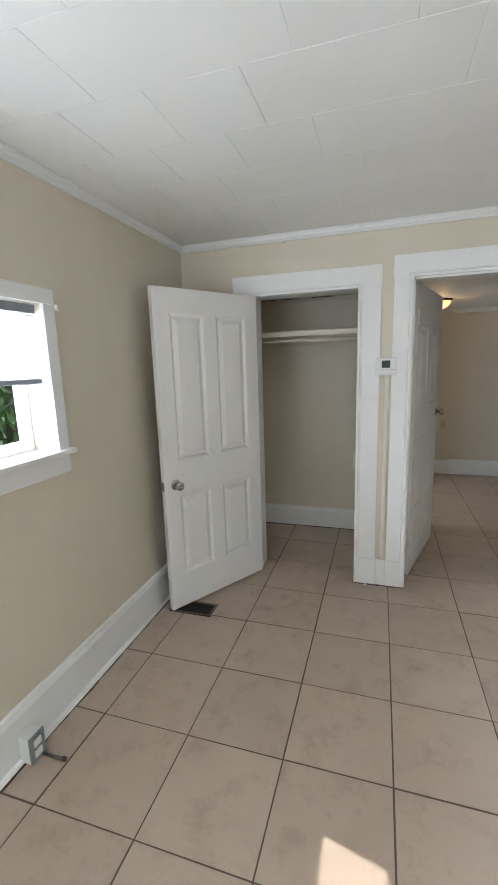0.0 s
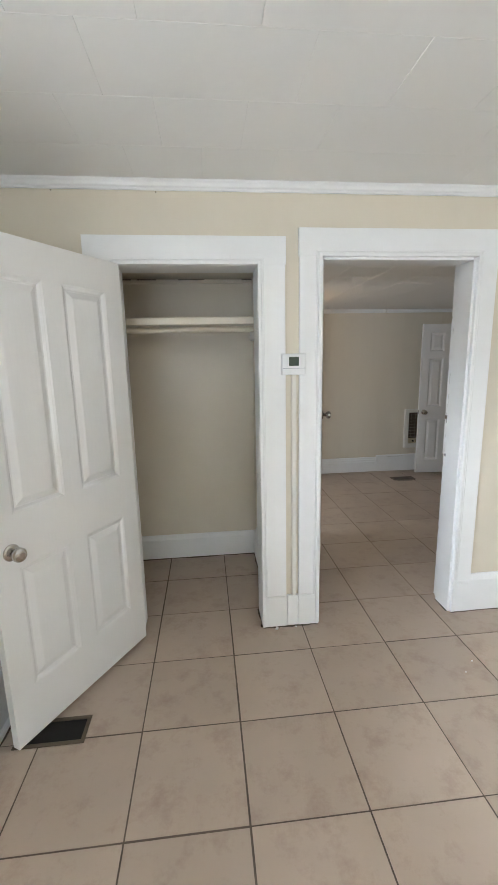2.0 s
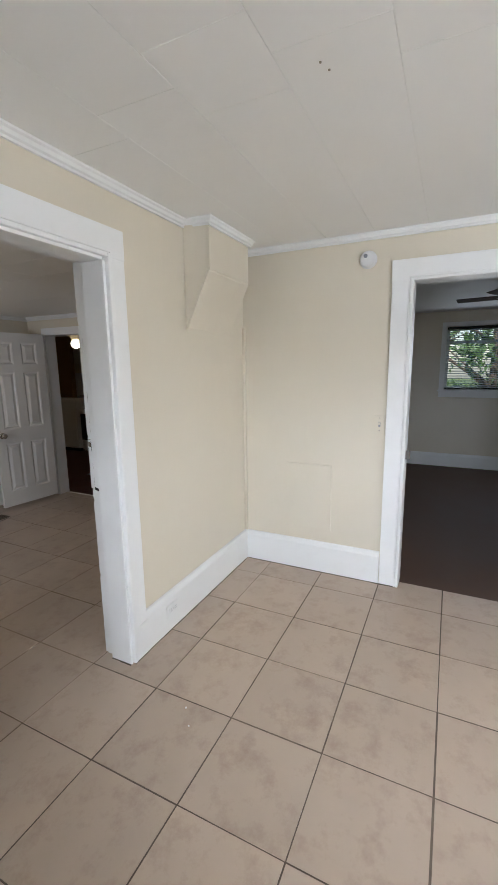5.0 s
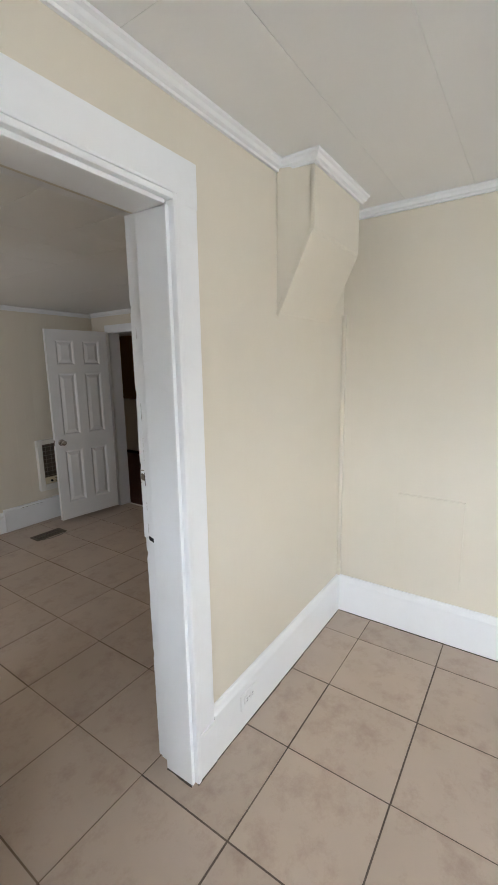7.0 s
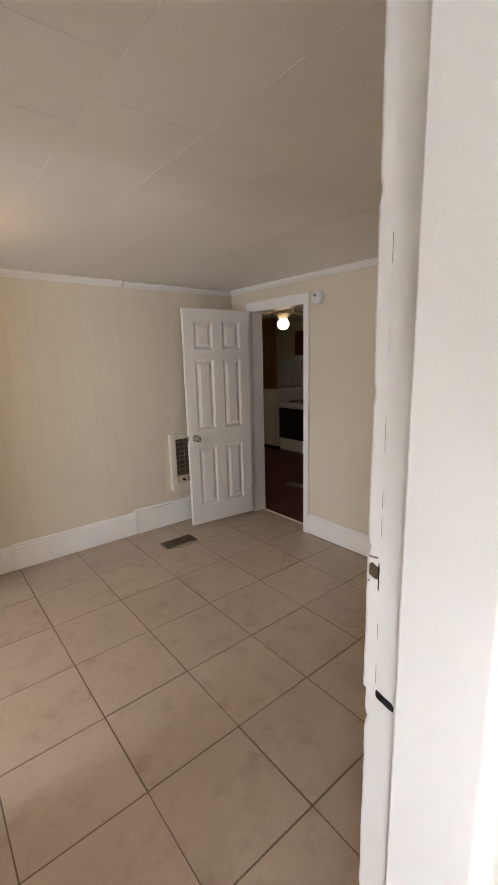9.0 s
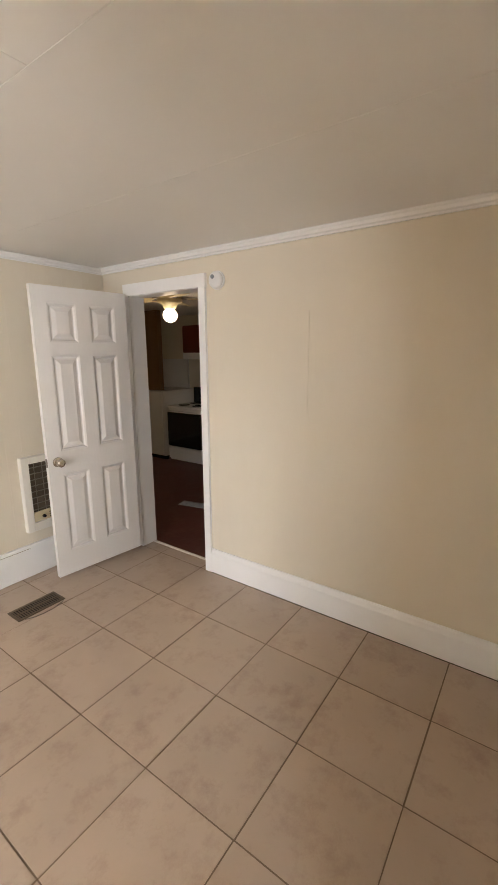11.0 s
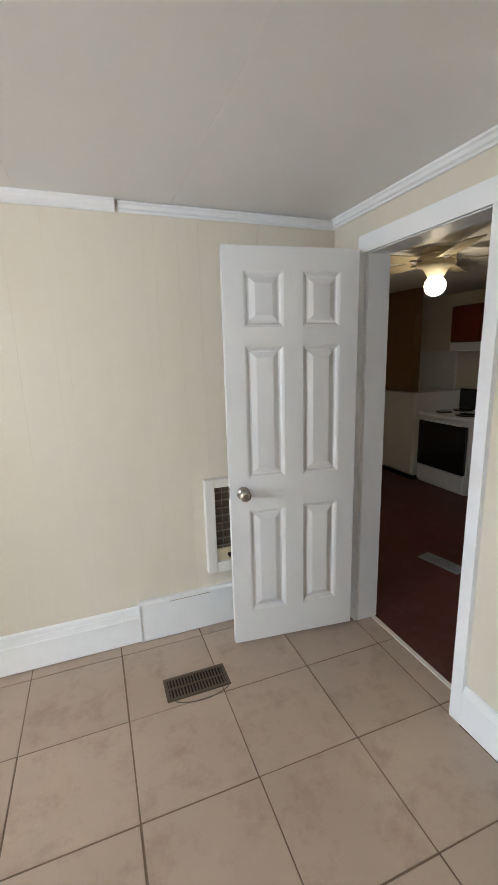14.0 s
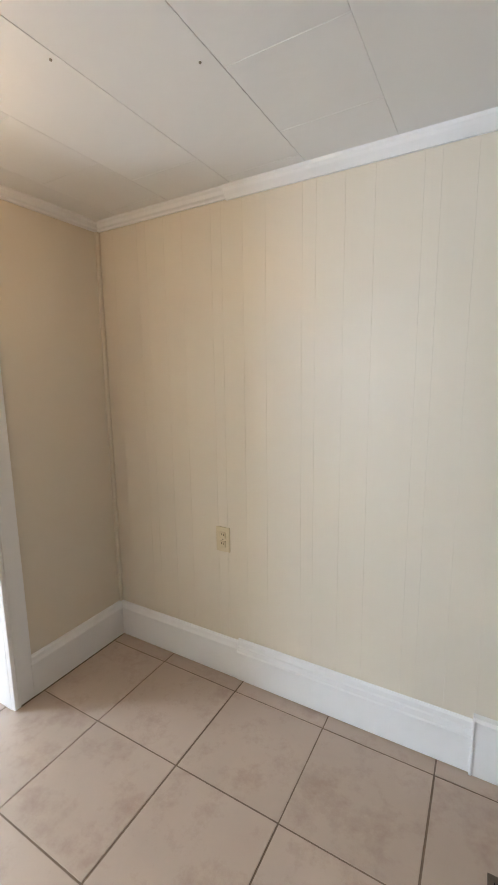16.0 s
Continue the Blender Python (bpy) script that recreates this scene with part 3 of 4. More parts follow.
def window_unit(name, axis, hole, inner, outer, label, sill_out, casing_w, room):
    """A sash window in a wall hole; inner and outer are the wall's two faces, room the way into the room (+1 or -1)."""
    ob = thing(name, label, "window", kind="structure")
    a0, a1, z0, z1 = hole

    def piece(nm, u0, u1, d0, d1, w0, w1, mat=WHITE, bev=0.003, parent=None):
        lo, hi = sorted((d0, d1))
        b = box(u0, u1, lo, hi, w0, w1, bev) if axis == "x" else box(lo, hi, u0, u1, w0, w1, bev)
        return part(nm, b, mat, parent or ob)
    g = outer + room * 0.03
    fr = 0.045
    for u0, u1, w0, w1 in ((a0, a0 + fr, z0, z1), (a1 - fr, a1, z0, z1), (a0 + fr, a1 - fr, z0, z0 + fr), (a0 + fr, a1 - fr, z1 - fr, z1), (a0 + fr, a1 - fr, z0 * 0.25 + z1 * 0.75 - 0.012, z0 * 0.25 + z1 * 0.75 + 0.02)):
        piece("sash_frame", u0, u1, g - 0.018, g + 0.018, w0, w1)
    pane = piece("pane", a0 + fr, a1 - fr, g - 0.002, g + 0.002, z0 + fr, z1 - fr, GLASS, 0)
    pane.visible_shadow = False
    for u0, u1 in ((a0 - casing_w, a0), (a1, a1 + casing_w)):
        piece("casing_leg", u0, u1, inner, inner + room * 0.02, z0, z1)
    piece("head_casing", a0 - casing_w, a1 + casing_w, inner, inner + room * 0.022, z1, z1 + casing_w)
    piece("window_sill", a0 - casing_w - 0.015, a1 + casing_w + 0.02, inner - room * 0.10, inner + room * sill_out, z0 - 0.022, z0, WHITE, 0.005)
    piece("apron", a0 - casing_w, a1 + casing_w, inner, inner + room * 0.018, z0 - 0.105, z0 - 0.022)
    return ob


window_unit("window_1", "y", WIN, LEFT, LEFT - 0.16, "small white sash window with a blind half lowered", 0.045, 0.062, 1)
WIN3 = (0.0, 1.50, 1.14, 2.03)
window_unit("window_2", "y", WIN3, 6.27, 6.41, "wide window with closed white blinds", 0.03, 0.06, -1)
# window_3 is assumed from the light's direction and stays out of view
window_unit("window_3", "y", (-1.7, -0.5, 0.8, 1.9), LEFT, LEFT - 0.16, "assumed white sash window, out of view behind the walk", 0.04, 0.08, 1)
window_unit("window_4", "x", (-2.45, -1.5, 0.8, 1.9), CLOSET + 0.15, CLOSET, "white sash window in the side room", 0.04, 0.08, 1)


def blind(name, x, y0, y1, z_low, z_top, pitch, tilt, label, rail=GREY):
    ob = thing(name, label, "window blind", pose(x, (y0 + y1) / 2, z_low))
    half = (y1 - y0) / 2
    part("headrail", box(-0.018, 0.018, -half, half, z_top - z_low - 0.035, z_top - z_low, 0.003), rail, ob, "grey headrail")
    part("bottom_rail", box(-0.014, 0.014, -half, half, 0, 0.022, 0.004), rail, ob, "grey bottom rail")
    bm = bmesh.new()
    w = pitch * 0.62
    top = [(-w, -0.0016), (-w * 0.3, 0.0018), (w * 0.3, 0.0018), (w, -0.0016)]
    rows = [[], []]
    for side, yy in enumerate((-half, half)):
        for a, b in top:
            c, s = math.cos(tilt), math.sin(tilt)
            rows[side].append(bm.verts.new((a * c - b * s, yy, a * s + b * c)))
    for k in range(3):
        bm.faces.new((rows[0][k], rows[0][k + 1], rows[1][k + 1], rows[1][k]))
    me = bpy.data.meshes.new("slat")
    bmesh.ops.solidify(bm, geom=bm.faces[:], thickness=0.001)
    bm.to_mesh(me)
    bm.free()
    me.materials.append(SLAT)
    z = 0.034
    while z < z_top - z_low - 0.04:
        s = new("slat", me)
        s.parent, s.location = ob, (0, 0, z)
        z += pitch
    for yy in (-half * 0.7, half * 0.7):
        part("ladder_cord", box(-0.001, 0.001, yy - 0.001, yy + 0.001, 0.02, z_top - z_low - 0.03), SLAT, ob)
    return ob


blind("window_blind", LEFT - 0.03, WIN[0] + 0.01, WIN[1] - 0.012, 1.468, 1.785, 0.021, radians(48), "white slatted blind lowered half way")
blind("window_blind", 6.30, 0.01, 1.49, 1.15, 2.025, 0.024, radians(-18), "white slatted blind lowered over the wide window", BLACK)
bracket = thing("blind_bracket", "tiny white blind cord bracket on the window casing", "bracket", pose(LEFT + 0.02, 1.53, 1.78))
part("clip", box(0, 0.014, -0.002, 0.008, -0.012, 0.012, 0.002), PLASTIC, bracket)
for i, (x, y, h, s) in enumerate(((-5.2, 3.6, 3.4, 1.6), (-6.5, -0.6, 5.0, 2.2), (-5.4, 5.0, 4.2, 1.9), (-8.5, 3.2, 6.0, 2.6), (9.8, 0.6, 4.2, 2.0), (10.4, -1.2, 4.8, 2.2), (10.2, 2.6, 4.6, 2.0))):
    leafy_tree("tree", x, y, -0.5, h, s, 2200, i, "leafy green tree outside the window")
structure("ground_east", box(6.5, 60, -60, 60, -0.8, -0.5), GRASS, "green lawn outside the front window", "ground")

# ---- first room: closet, thermostat, soffit, outlets ----
shelf = thing("closet_shelf", "cream painted wooden shelf on cleats across the closet", "shelf", pose(-0.585, 3.14, 1.718))
part("shelf_board", box(-0.53, 0.53, -0.02, 0.30, 0.006, 0.026, 0.004), CREAM, shelf)
part("front_strip", box(-0.53, 0.53, -0.030, -0.020, -0.008, 0.032, 0.004), CREAM, shelf)
part("cleat", box(0.51, 0.533, -0.02, 0.60, -0.075, 0.006, 0.003), WHITE, shelf)
part("cleat", box(-0.533, -0.51, -0.02, 0.60, -0.075, 0.006, 0.003), WHITE, shelf)
part("hanger_rod", turned([(0.014, -0.515), (0.014, 0.515)], Matrix.Translation((0, 0.02, -0.035)) @ Euler((0, radians(90), 0)).to_matrix().to_4x4(), 14), CREAM, shelf, "painted wooden hanging rod")
part("rod_hook", box(0.50, 0.515, 0.0, 0.05, -0.075, -0.02, 0.002), WHITE, shelf)
strip = thing("ledger_strip", "thin painted strip high on the closet wall", "trim", pose(-0.585, 3.747, 2.05))
part("strip", box(-0.5, 0.53, -0.008, 0.013, -0.012, 0.012, 0.003), CREAM, strip)
for x0, x1 in ((-0.42, -0.30), (-0.26, -0.13), (0.02, 0.20), (0.46, 0.53)):
    part("crack", box(x0, x1, -0.010, 0.0, 0.010, 0.0155), DIRT_GAP, strip, "dark open crack over the strip")
side_box = thing("junction_box", "white outlet box low on the closet side wall", "outlet", pose(-0.05, 3.46, 0.26))
part("body", box(-0.035, 0, -0.035, 0.035, -0.06, 0.06, 0.004), PLASTIC, side_box)

thermostat = thing("thermostat", "white wall thermostat with a dark display", "thermostat", pose(0.043, 2.784, 1.482))
part("body", box(-0.062, 0.062, -0.020, 0.008, -0.053, 0.053, 0.006), PLASTIC, thermostat)
part("display", box(-0.026, 0.024, -0.0225, -0.019, -0.008, 0.036, 0.001), LCD, thermostat, "dark green display")
for i in range(3):
    part("button", box(-0.024 + i * 0.018, -0.012 + i * 0.018, -0.0225, -0.019, -0.036, -0.028, 0.001), PLASTIC, thermostat)
part("cover_seam", box(-0.058, 0.058, -0.0208, -0.0195, -0.021, -0.0195), GREY, thermostat)
for xx, nm in ((0.050, "cable_channel"),):
    chan = thing(nm, "narrow cream painted cable channel down the wall", "conduit", pose(xx, FRONT - 0.006, 0.0))
    part("channel", box(-0.012, 0.012, -0.013, 0.006, 0.19, 1.43, 0.004), IVORY_WHITE, chan)
filler = thing("base_filler", "short white baseboard piece between the two casings", "baseboard", pose(0.043, FRONT - 0.011, 0.0))
part("block", box(-0.032, 0.028, -0.010, 0.011, 0, 0.19, 0.003), WHITE, filler)

# boxed flue below the ceiling, with a sloped underside
bm = bmesh.new()
prof = ((FY, H1), (FY, FZ), (FRONT + 0.005, FB), (FRONT + 0.005, H1))
ends = [[bm.verts.new((x + (0.0 if k in (0, 1) else s), y, z)) for k, (y, z) in enumerate(prof)] for x, s in ((FX0, -0.02), (FX1, 0.02))]
for k in range(4):
    bm.faces.new((ends[0][k], ends[0][(k + 1) % 4], ends[1][(k + 1) % 4], ends[1][k]))
bm.faces.new(ends[0])
bm.faces.new(list(reversed(ends[1])))
bmesh.ops.recalc_face_normals(bm, faces=bm.faces)
bmesh.ops.bevel(bm, geom=bm.edges[:], offset=0.008, segments=2, affect="EDGES")
structure("flue_soffit", bm, CREAM, "cream painted boxed flue with a sloped underside", "soffit")
soffit_bead = thing("soffit_bead", "thin cream painted bead along the boxed flue", "trim", pose(0, 0, 0))
part("bead", box(FX0 - 0.010, FX0 + 0.008, FY - 0.008, FY + 0.010, FZ, H1 - 0.05, 0.004), CREAM, soffit_bead)
m = Matrix.Translation((FX0 - 0.012, FY, FZ)) @ Euler((math.atan2(FZ - FB, -(FRONT - FY)) - math.pi, 0, 0)).to_matrix().to_4x4()
bm = bmesh.new()
L = math.hypot(FZ - FB, FRONT - FY)
add_box(bm, -0.009, 0.009, 0, L, -0.009, 0.009, 0.004)
bmesh.ops.transform(bm, matrix=m, verts=bm.verts)
part("sloped_bead", bm, CREAM, soffit_bead)


def round_detector(name, m, label):
    ob = thing(name, label, "smoke detector", m)
    part("base", turned([(0.054, 0), (0.054, 0.010), (0.051, 0.012)]), PLASTIC, ob)
    part("cover", turned([(0.049, 0.012), (0.049, 0.026), (0.045, 0.033), (0.028, 0.036), (0.004, 0.036)]), PLASTIC, ob)
    part("test_button", turned([(0.012, 0.036), (0.012, 0.041), (0.009, 0.042)], Matrix.Translation((0.018, 0.012, 0))), GREY, ob, "grey test button")
    return ob


round_detector("smoke_detector", pose(RIGHT, 1.922, 2.168, 0, -90, 0), "round white smoke detector on the wall near a doorway")
round_detector("smoke_detector", pose(RIGHT2, 4.846, 1.925, 0, -90, 0), "round white smoke detector beside the kitchen doorway")


def plate(name, m, label, kind, mat=IVORY):
    """A wall plate that lies in its own xz plane and looks along -y."""
    ob = thing(name, label, "light switch" if kind == "switch" else "outlet", m)
    part("cover_plate", box(-0.036, 0.036, -0.005, 0, -0.058, 0.058, 0.003), mat, ob)
    if kind == "switch":
        part("toggle", box(-0.005, 0.005, -0.018, -0.004, -0.004, 0.014, 0.002), mat, ob)
        part("toggle_slot", box(-0.007, 0.007, -0.006, -0.0045, -0.016, 0.016, 0.0), GREY, ob)
    else:
        for z in (-0.021, 0.021):
            face = part("receptacle", box(-0.016, 0.016, -0.008, -0.004, z - 0.014, z + 0.014, 0.003), mat, ob)
            for x in (-0.006, 0.006):
                part("slot", box(x - 0.0012, x + 0.0012, -0.0085, -0.0075, z - 0.002, z + 0.007), DARK, face)
    for z in ((-0.042, 0.042) if kind == "switch" else (0,)):
        part("screw", turned([(0.003, 0), (0.003, 0.001)], Matrix.Translation((0, -0.0048, z)) @ Euler((radians(90), 0, 0)).to_matrix().to_4x4(), 8), STEEL, ob)
    return ob


plate("light_switch", pose(RIGHT, 1.812, 1.13, 0, 0, -90), "cream painted toggle light switch beside a doorway", "switch", CREAM)
plate("wall_outlet", pose(0.815, BACK2 - 0.004, 0.665), "ivory duplex outlet on the panelled wall", "outlet")
plate("baseboard_outlet", pose(1.335, FRONT - 0.022, 0.13, 0, 90, 0), "painted duplex outlet set in the baseboard", "outlet", WHITE)
surface = thing("surface_outlet", "grey and white surface outlet box on the baseboard", "outlet", pose(LEFT + 0.022, 1.10, 0.055))
part("box_body", box(0.0, 0.052, -0.036, 0.036, -0.05, 0.062, 0.005), PLASTIC, surface)
part("face_plate", box(0.050, 0.058, -0.038, 0.038, -0.052, 0.064, 0.003), GREY, surface, "grey face plate")
for z in (-0.018, 0.028):
    part("receptacle", box(0.057, 0.061, -0.018, 0.018, z - 0.015, z + 0.015, 0.003), PLASTIC, surface)
cable = thing("cable_stub", "short stub of cable lying at the outlet's foot", "cable", pose(LEFT + 0.03, 1.10, 0.0))
part("cable", turned([(0.006, 0), (0.006, 0.10)], pose(0.05, 0.02, 0.007, 0, 90, 0), 10), STEEL, cable)
part("cable_end", turned([(0.009, 0), (0.009, 0.014)], pose(0.145, 0.02, 0.009, 0, 90, 0), 10), BARK, cable)

hatch = thing("access_panel", "painted over access panel in the lower wall", "access panel", pose(RIGHT, 2.295, 0.572))
part("panel", box(-0.009, 0.002, -0.17, 0.17, -0.245, 0.245, 0.003), CREAM, hatch)


def floor_vent(name, m, w, d, slats, label, mat, open_hole=False):
    ob = thing(name, label, "floor vent", m)
    rim = 0.016
    part("well", box(-w / 2 + rim, w / 2 - rim, -d / 2 + rim, d / 2 - rim, 0.0003, 0.0016), DARK, ob)
    for x0, x1, y0, y1 in ((-w / 2, w / 2, -d / 2, -d / 2 + rim), (-w / 2, w / 2, d / 2 - rim, d / 2), (-w / 2, -w / 2 + rim, -d / 2 + rim, d / 2 - rim), (w / 2 - rim, w / 2, -d / 2 + rim, d / 2 - rim)):
        part("rim", box(x0, x1, y0, y1, 0, 0.006, 0.002), mat, ob)
    if not open_hole:
        part("divider", box(-w / 2 + rim, w / 2 - rim, -0.004, 0.004, 0.001, 0.006), mat, ob)
        for i in range(slats):
            x = -w / 2 + rim + (i + 0.5) * (w - 2 * rim) / slats
            part("slat", box(x - 0.003, x + 0.003, -d / 2 + rim, d / 2 - rim, 0.001, 0.0052), mat, ob)
    return ob


floor_vent("floor_vent", pose(2.036, 5.545, 0.0), 0.287, 0.135, 18, "brown metal floor register in the tile floor", VENT_BROWN)
wire = thing("wire_loop", "thin dark wire lying in front of the floor register", "wire", pose(2.036, 5.545, 0.0))
curve = bmesh.new()
pts = [Vector((-0.11 + 0.24 * k / 14, -0.072 - 0.034 * math.sin(math.pi * k / 14) ** 0.7, 0.0028)) for k in range(15)]
for p, q in zip(pts, pts[1:]):
    d = q - p
    add_turned(curve, [(0.0022, 0), (0.0022, d.length)], Matrix.Translation(p) @ d.to_track_quat("Z", "Y").to_matrix().to_4x4(), 6)
part("strand", curve, STEEL, wire)
floor_vent("floor_vent_hole", pose(-1.09, 2.22, 0.0), 0.28, 0.135, 0, "dark rusty floor vent opening under the closet door", VENT_BROWN, True)
floor_vent("floor_vent", pose(3.88, 5.955, -0.004, 0, 0, 12), 0.12, 0.30, 6, "pale metal floor register in the kitchen", GREY)

# ---- hall: heater, lamp ----
heater = thing("wall_heater", "ivory framed wall heater with a dark grille", "heater", pose(2.208, BACK2, 0.316))
W, D, HH = 0.36, 0.045, 0.517
for x0, x1, z0, z1 in ((0, 0.05, 0, HH), (W - 0.05, W, 0, HH), (0.05, W - 0.05, 0, 0.06), (0.05, W - 0.05, HH - 0.045, HH)):
    part("frame", box(x0, x1, -D, 0, z0, z1, 0.004), IVORY_WHITE, heater)
part("backing", box(0.045, W - 0.045, -0.016, -0.008, 0.055, HH - 0.04), VENT_BROWN, heater)
for i in range(8):
    z = 0.145 + i * 0.042
    part("grille_bar", box(0.05, W - 0.05, -0.036, -0.026, z, z + 0.004, 0.001), GRILLE, heater)
for i in range(4):
    x = 0.09 + i * 0.055
    part("grille_rod", box(x, x + 0.003, -0.026, -0.022, 0.13, HH - 0.045), GRILLE, heater)
part("control_plate", box(0.05, W - 0.05, -0.034, -0.026, 0.06, 0.13, 0.002), IVORY, heater, "ivory control plate")
part("control_knob", turned([(0.012, 0), (0.010, 0.016)], pose(0.12, -0.034, 0.09, 90, 0, 0), 14), BLACK, heater, "black knob")
for i in range(3):
    part("louvre", box(0.16, W - 0.06, -0.0365, -0.033, 0.072 + i * 0.016, 0.078 + i * 0.016), DARK, heater)

dome = thing("ceiling_light", "lit amber glass flush ceiling light", "ceiling light", pose(0.58, 4.86, H2))
part("canopy", turned([(0.11, 0.0), (0.11, -0.015), (0.095, -0.022)]), BARK, dome, "bronze canopy")
shade = part("shade", turned([(0.095, -0.022), (0.088, -0.045), (0.065, -0.075), (0.03, -0.092), (0.008, -0.096)]), LIT_DOME, dome, "glowing amber glass")
shade.visible_shadow = False

# ---- kitchen ----
stove = thing("stove", "white electric stove with black oven door", "stove", pose(5.08, 6.90, -0.004))
SW, SD = 0.64, 0.62
part("body", box(0.03, SD, 0, SW, 0, 0.755, 0.006), APPLIANCE, stove)
part("drawer", box(0.0, 0.03, 0.005, SW - 0.005, 0.03, 0.20, 0.008), APPLIANCE, stove)
part("oven_door", box(-0.012, 0.03, 0.01, SW - 0.01, 0.21, 0.70, 0.008), BLACK, stove, "black glass oven door")
part("oven_handle", box(-0.045, -0.012, 0.05, SW - 0.05, 0.705, 0.722, 0.005), APPLIANCE, stove)
part("cooktop", box(-0.01, SD, 0, SW, 0.755, 0.785, 0.006), APPLIANCE, stove)
for x, y, r in ((0.17, 0.18, 0.10), (0.17, 0.47, 0.08), (0.44, 0.18, 0.08), (0.44, 0.47, 0.10)):
    part("burner", turned([(r, 0), (r, 0.010), (r * 0.85, 0.014), (0.01, 0.014)], Matrix.Translation((x, y, 0.785))), BLACK, stove, "black coil burner")
part("backguard", box(SD - 0.06, SD, 0, SW, 0.785, 1.01, 0.01), BLACK, stove, "black control backguard")
washer = thing("refrigerator", "white kitchen appliance beside the stove", "refrigerator", pose(5.0, 7.55, -0.004))
part("body", box(0.03, 0.70, 0, 0.55, 0.05, 0.99, 0.012), APPLIANCE, washer)
part("door", box(0.0, 0.03, 0.004, 0.546, 0.08, 0.985, 0.012), APPLIANCE, washer)
part("kick_plate", box(0.04, 0.10, 0.01, 0.54, 0.0, 0.06), BLACK, washer)
panel = thing("splash_panel", "tall white panel on the wall beside the stove", "wall panel", pose(5.83, 7.79, 0.0))
part("board", box(-0.03, 0, 0, 0.62, 0, 1.42, 0.004), APPLIANCE, panel)
hung = thing("tall_cabinet", "dark brown wooden panel hung from the ceiling", "cabinet", pose(4.97, 7.56, 1.0))
part("body", box(0.02, 0.09, 0, 0.72, 0, HK - 1.0, 0.003), BROWN_WOOD, hung)
part("door", box(0, 0.02, 0.004, 0.716, 0.01, HK - 1.02, 0.004), BROWN_WOOD, hung)
upper = thing("wall_cabinet", "red brown wooden cabinet over the stove", "cabinet", pose(5.50, 6.85, 1.515))
part("body", box(0.02, 0.33, 0, 0.75, 0, 0.385, 0.003), RED_WOOD, upper)
for y0 in (0.005, 0.38):
    part("door", box(0.0, 0.02, y0, y0 + 0.365, 0.01, 0.375, 0.005), RED_WOOD, upper)
hood = thing("range_hood", "pale metal range hood under the cabinet", "range hood", pose(5.50, 6.85, 1.42))
part("body", box(0.0, 0.33, 0.0, 0.75, 0, 0.095, 0.01), APPLIANCE, hood)


def ceiling_fan(name, m, drop, blades, blade_mat, label, lit, start):
    ob = thing(name, label, "ceiling fan", m)
    part("canopy", turned([(0.09, 0), (0.09, -0.02), (0.075, -0.03)]), IVORY, ob)
    part("motor", turned([(0.07, -0.03), (0.115, -0.035), (0.12, -0.06), (0.112, -0.065), (0.12, -0.07), (0.12, -0.10), (0.08, -0.115), (0.05, -drop)]), IVORY, ob)
    for i in range(blades):
        a = start + 2 * math.pi * i / blades
        b = box(0.16, 0.56, -0.06, 0.06, -0.004, 0.004, 0.003)
        bmesh.ops.transform(b, matrix=Matrix.Translation((0, 0, -0.07)) @ Euler((radians(10), 0, a), "XYZ").to_matrix().to_4x4(), verts=b.verts)
        blade = part("blade", b, blade_mat, ob)
        b = box(0.09, 0.19, -0.015, 0.015, -0.003, 0.003, 0.001)
        bmesh.ops.transform(b, matrix=Matrix.Translation((0, 0, -0.076)) @ Euler((0, 0, a)).to_matrix().to_4x4(), verts=b.verts)
        part("blade_iron", b, STEEL, blade)
    if lit:
        g = part("globe", turned([(0.030, -drop), (0.046, -drop - 0.010), (0.062, -drop - 0.030), (0.068, -drop - 0.055), (0.064, -drop - 0.080), (0.050, -drop - 0.103), (0.028, -drop - 0.118), (0.006, -drop - 0.122)]), LIT_GLOBE, ob, "glowing white glass globe")
        g.visible_shadow = False
    return ob


ceiling_fan("ceiling_fan", pose(3.88, 6.18, HK), 0.165, 5, IVORY, "pale ceiling fan with a lit round globe", True, 0.5)
ceiling_fan("ceiling_fan", pose(4.60, 0.85, H3), 0.2, 5, BARK, "dark bladed ceiling fan in the dim room", False, 1.4)

# ---- worn strike plates and marks on the doorway jamb ----
def ragged(x, y0, y1, z0, z1, seed, tilt=0.0, depth=0.0012):
    """A small dark opening with a torn outline, lying on the jamb face that looks along -x."""
    rng, bm, ring = random.Random(seed), bmesh.new(), []
    cy, cz, n = (y0 + y1) / 2, (z0 + z1) / 2, 18
    for k in range(n):
        a = 2 * math.pi * k / n
        c, si = math.cos(a), math.sin(a)
        r = 1.0 / max(abs(c), abs(si)) ** 0.75 * rng.uniform(0.82, 1.05)
        u, w = c * r * (y1 - y0) / 2, si * r * (z1 - z0) / 2
        ring.append((cy + u, cz + w + tilt * u))
    front = [bm.verts.new((x - depth, y, z)) for y, z in ring]
    back = [bm.verts.new((x + 0.004, y, z)) for y, z in ring]
    bm.faces.new(front)
    for k in range(n):
        bm.faces.new((front[k], front[(k + 1) % n], back[(k + 1) % n], back[k]))
    return bm


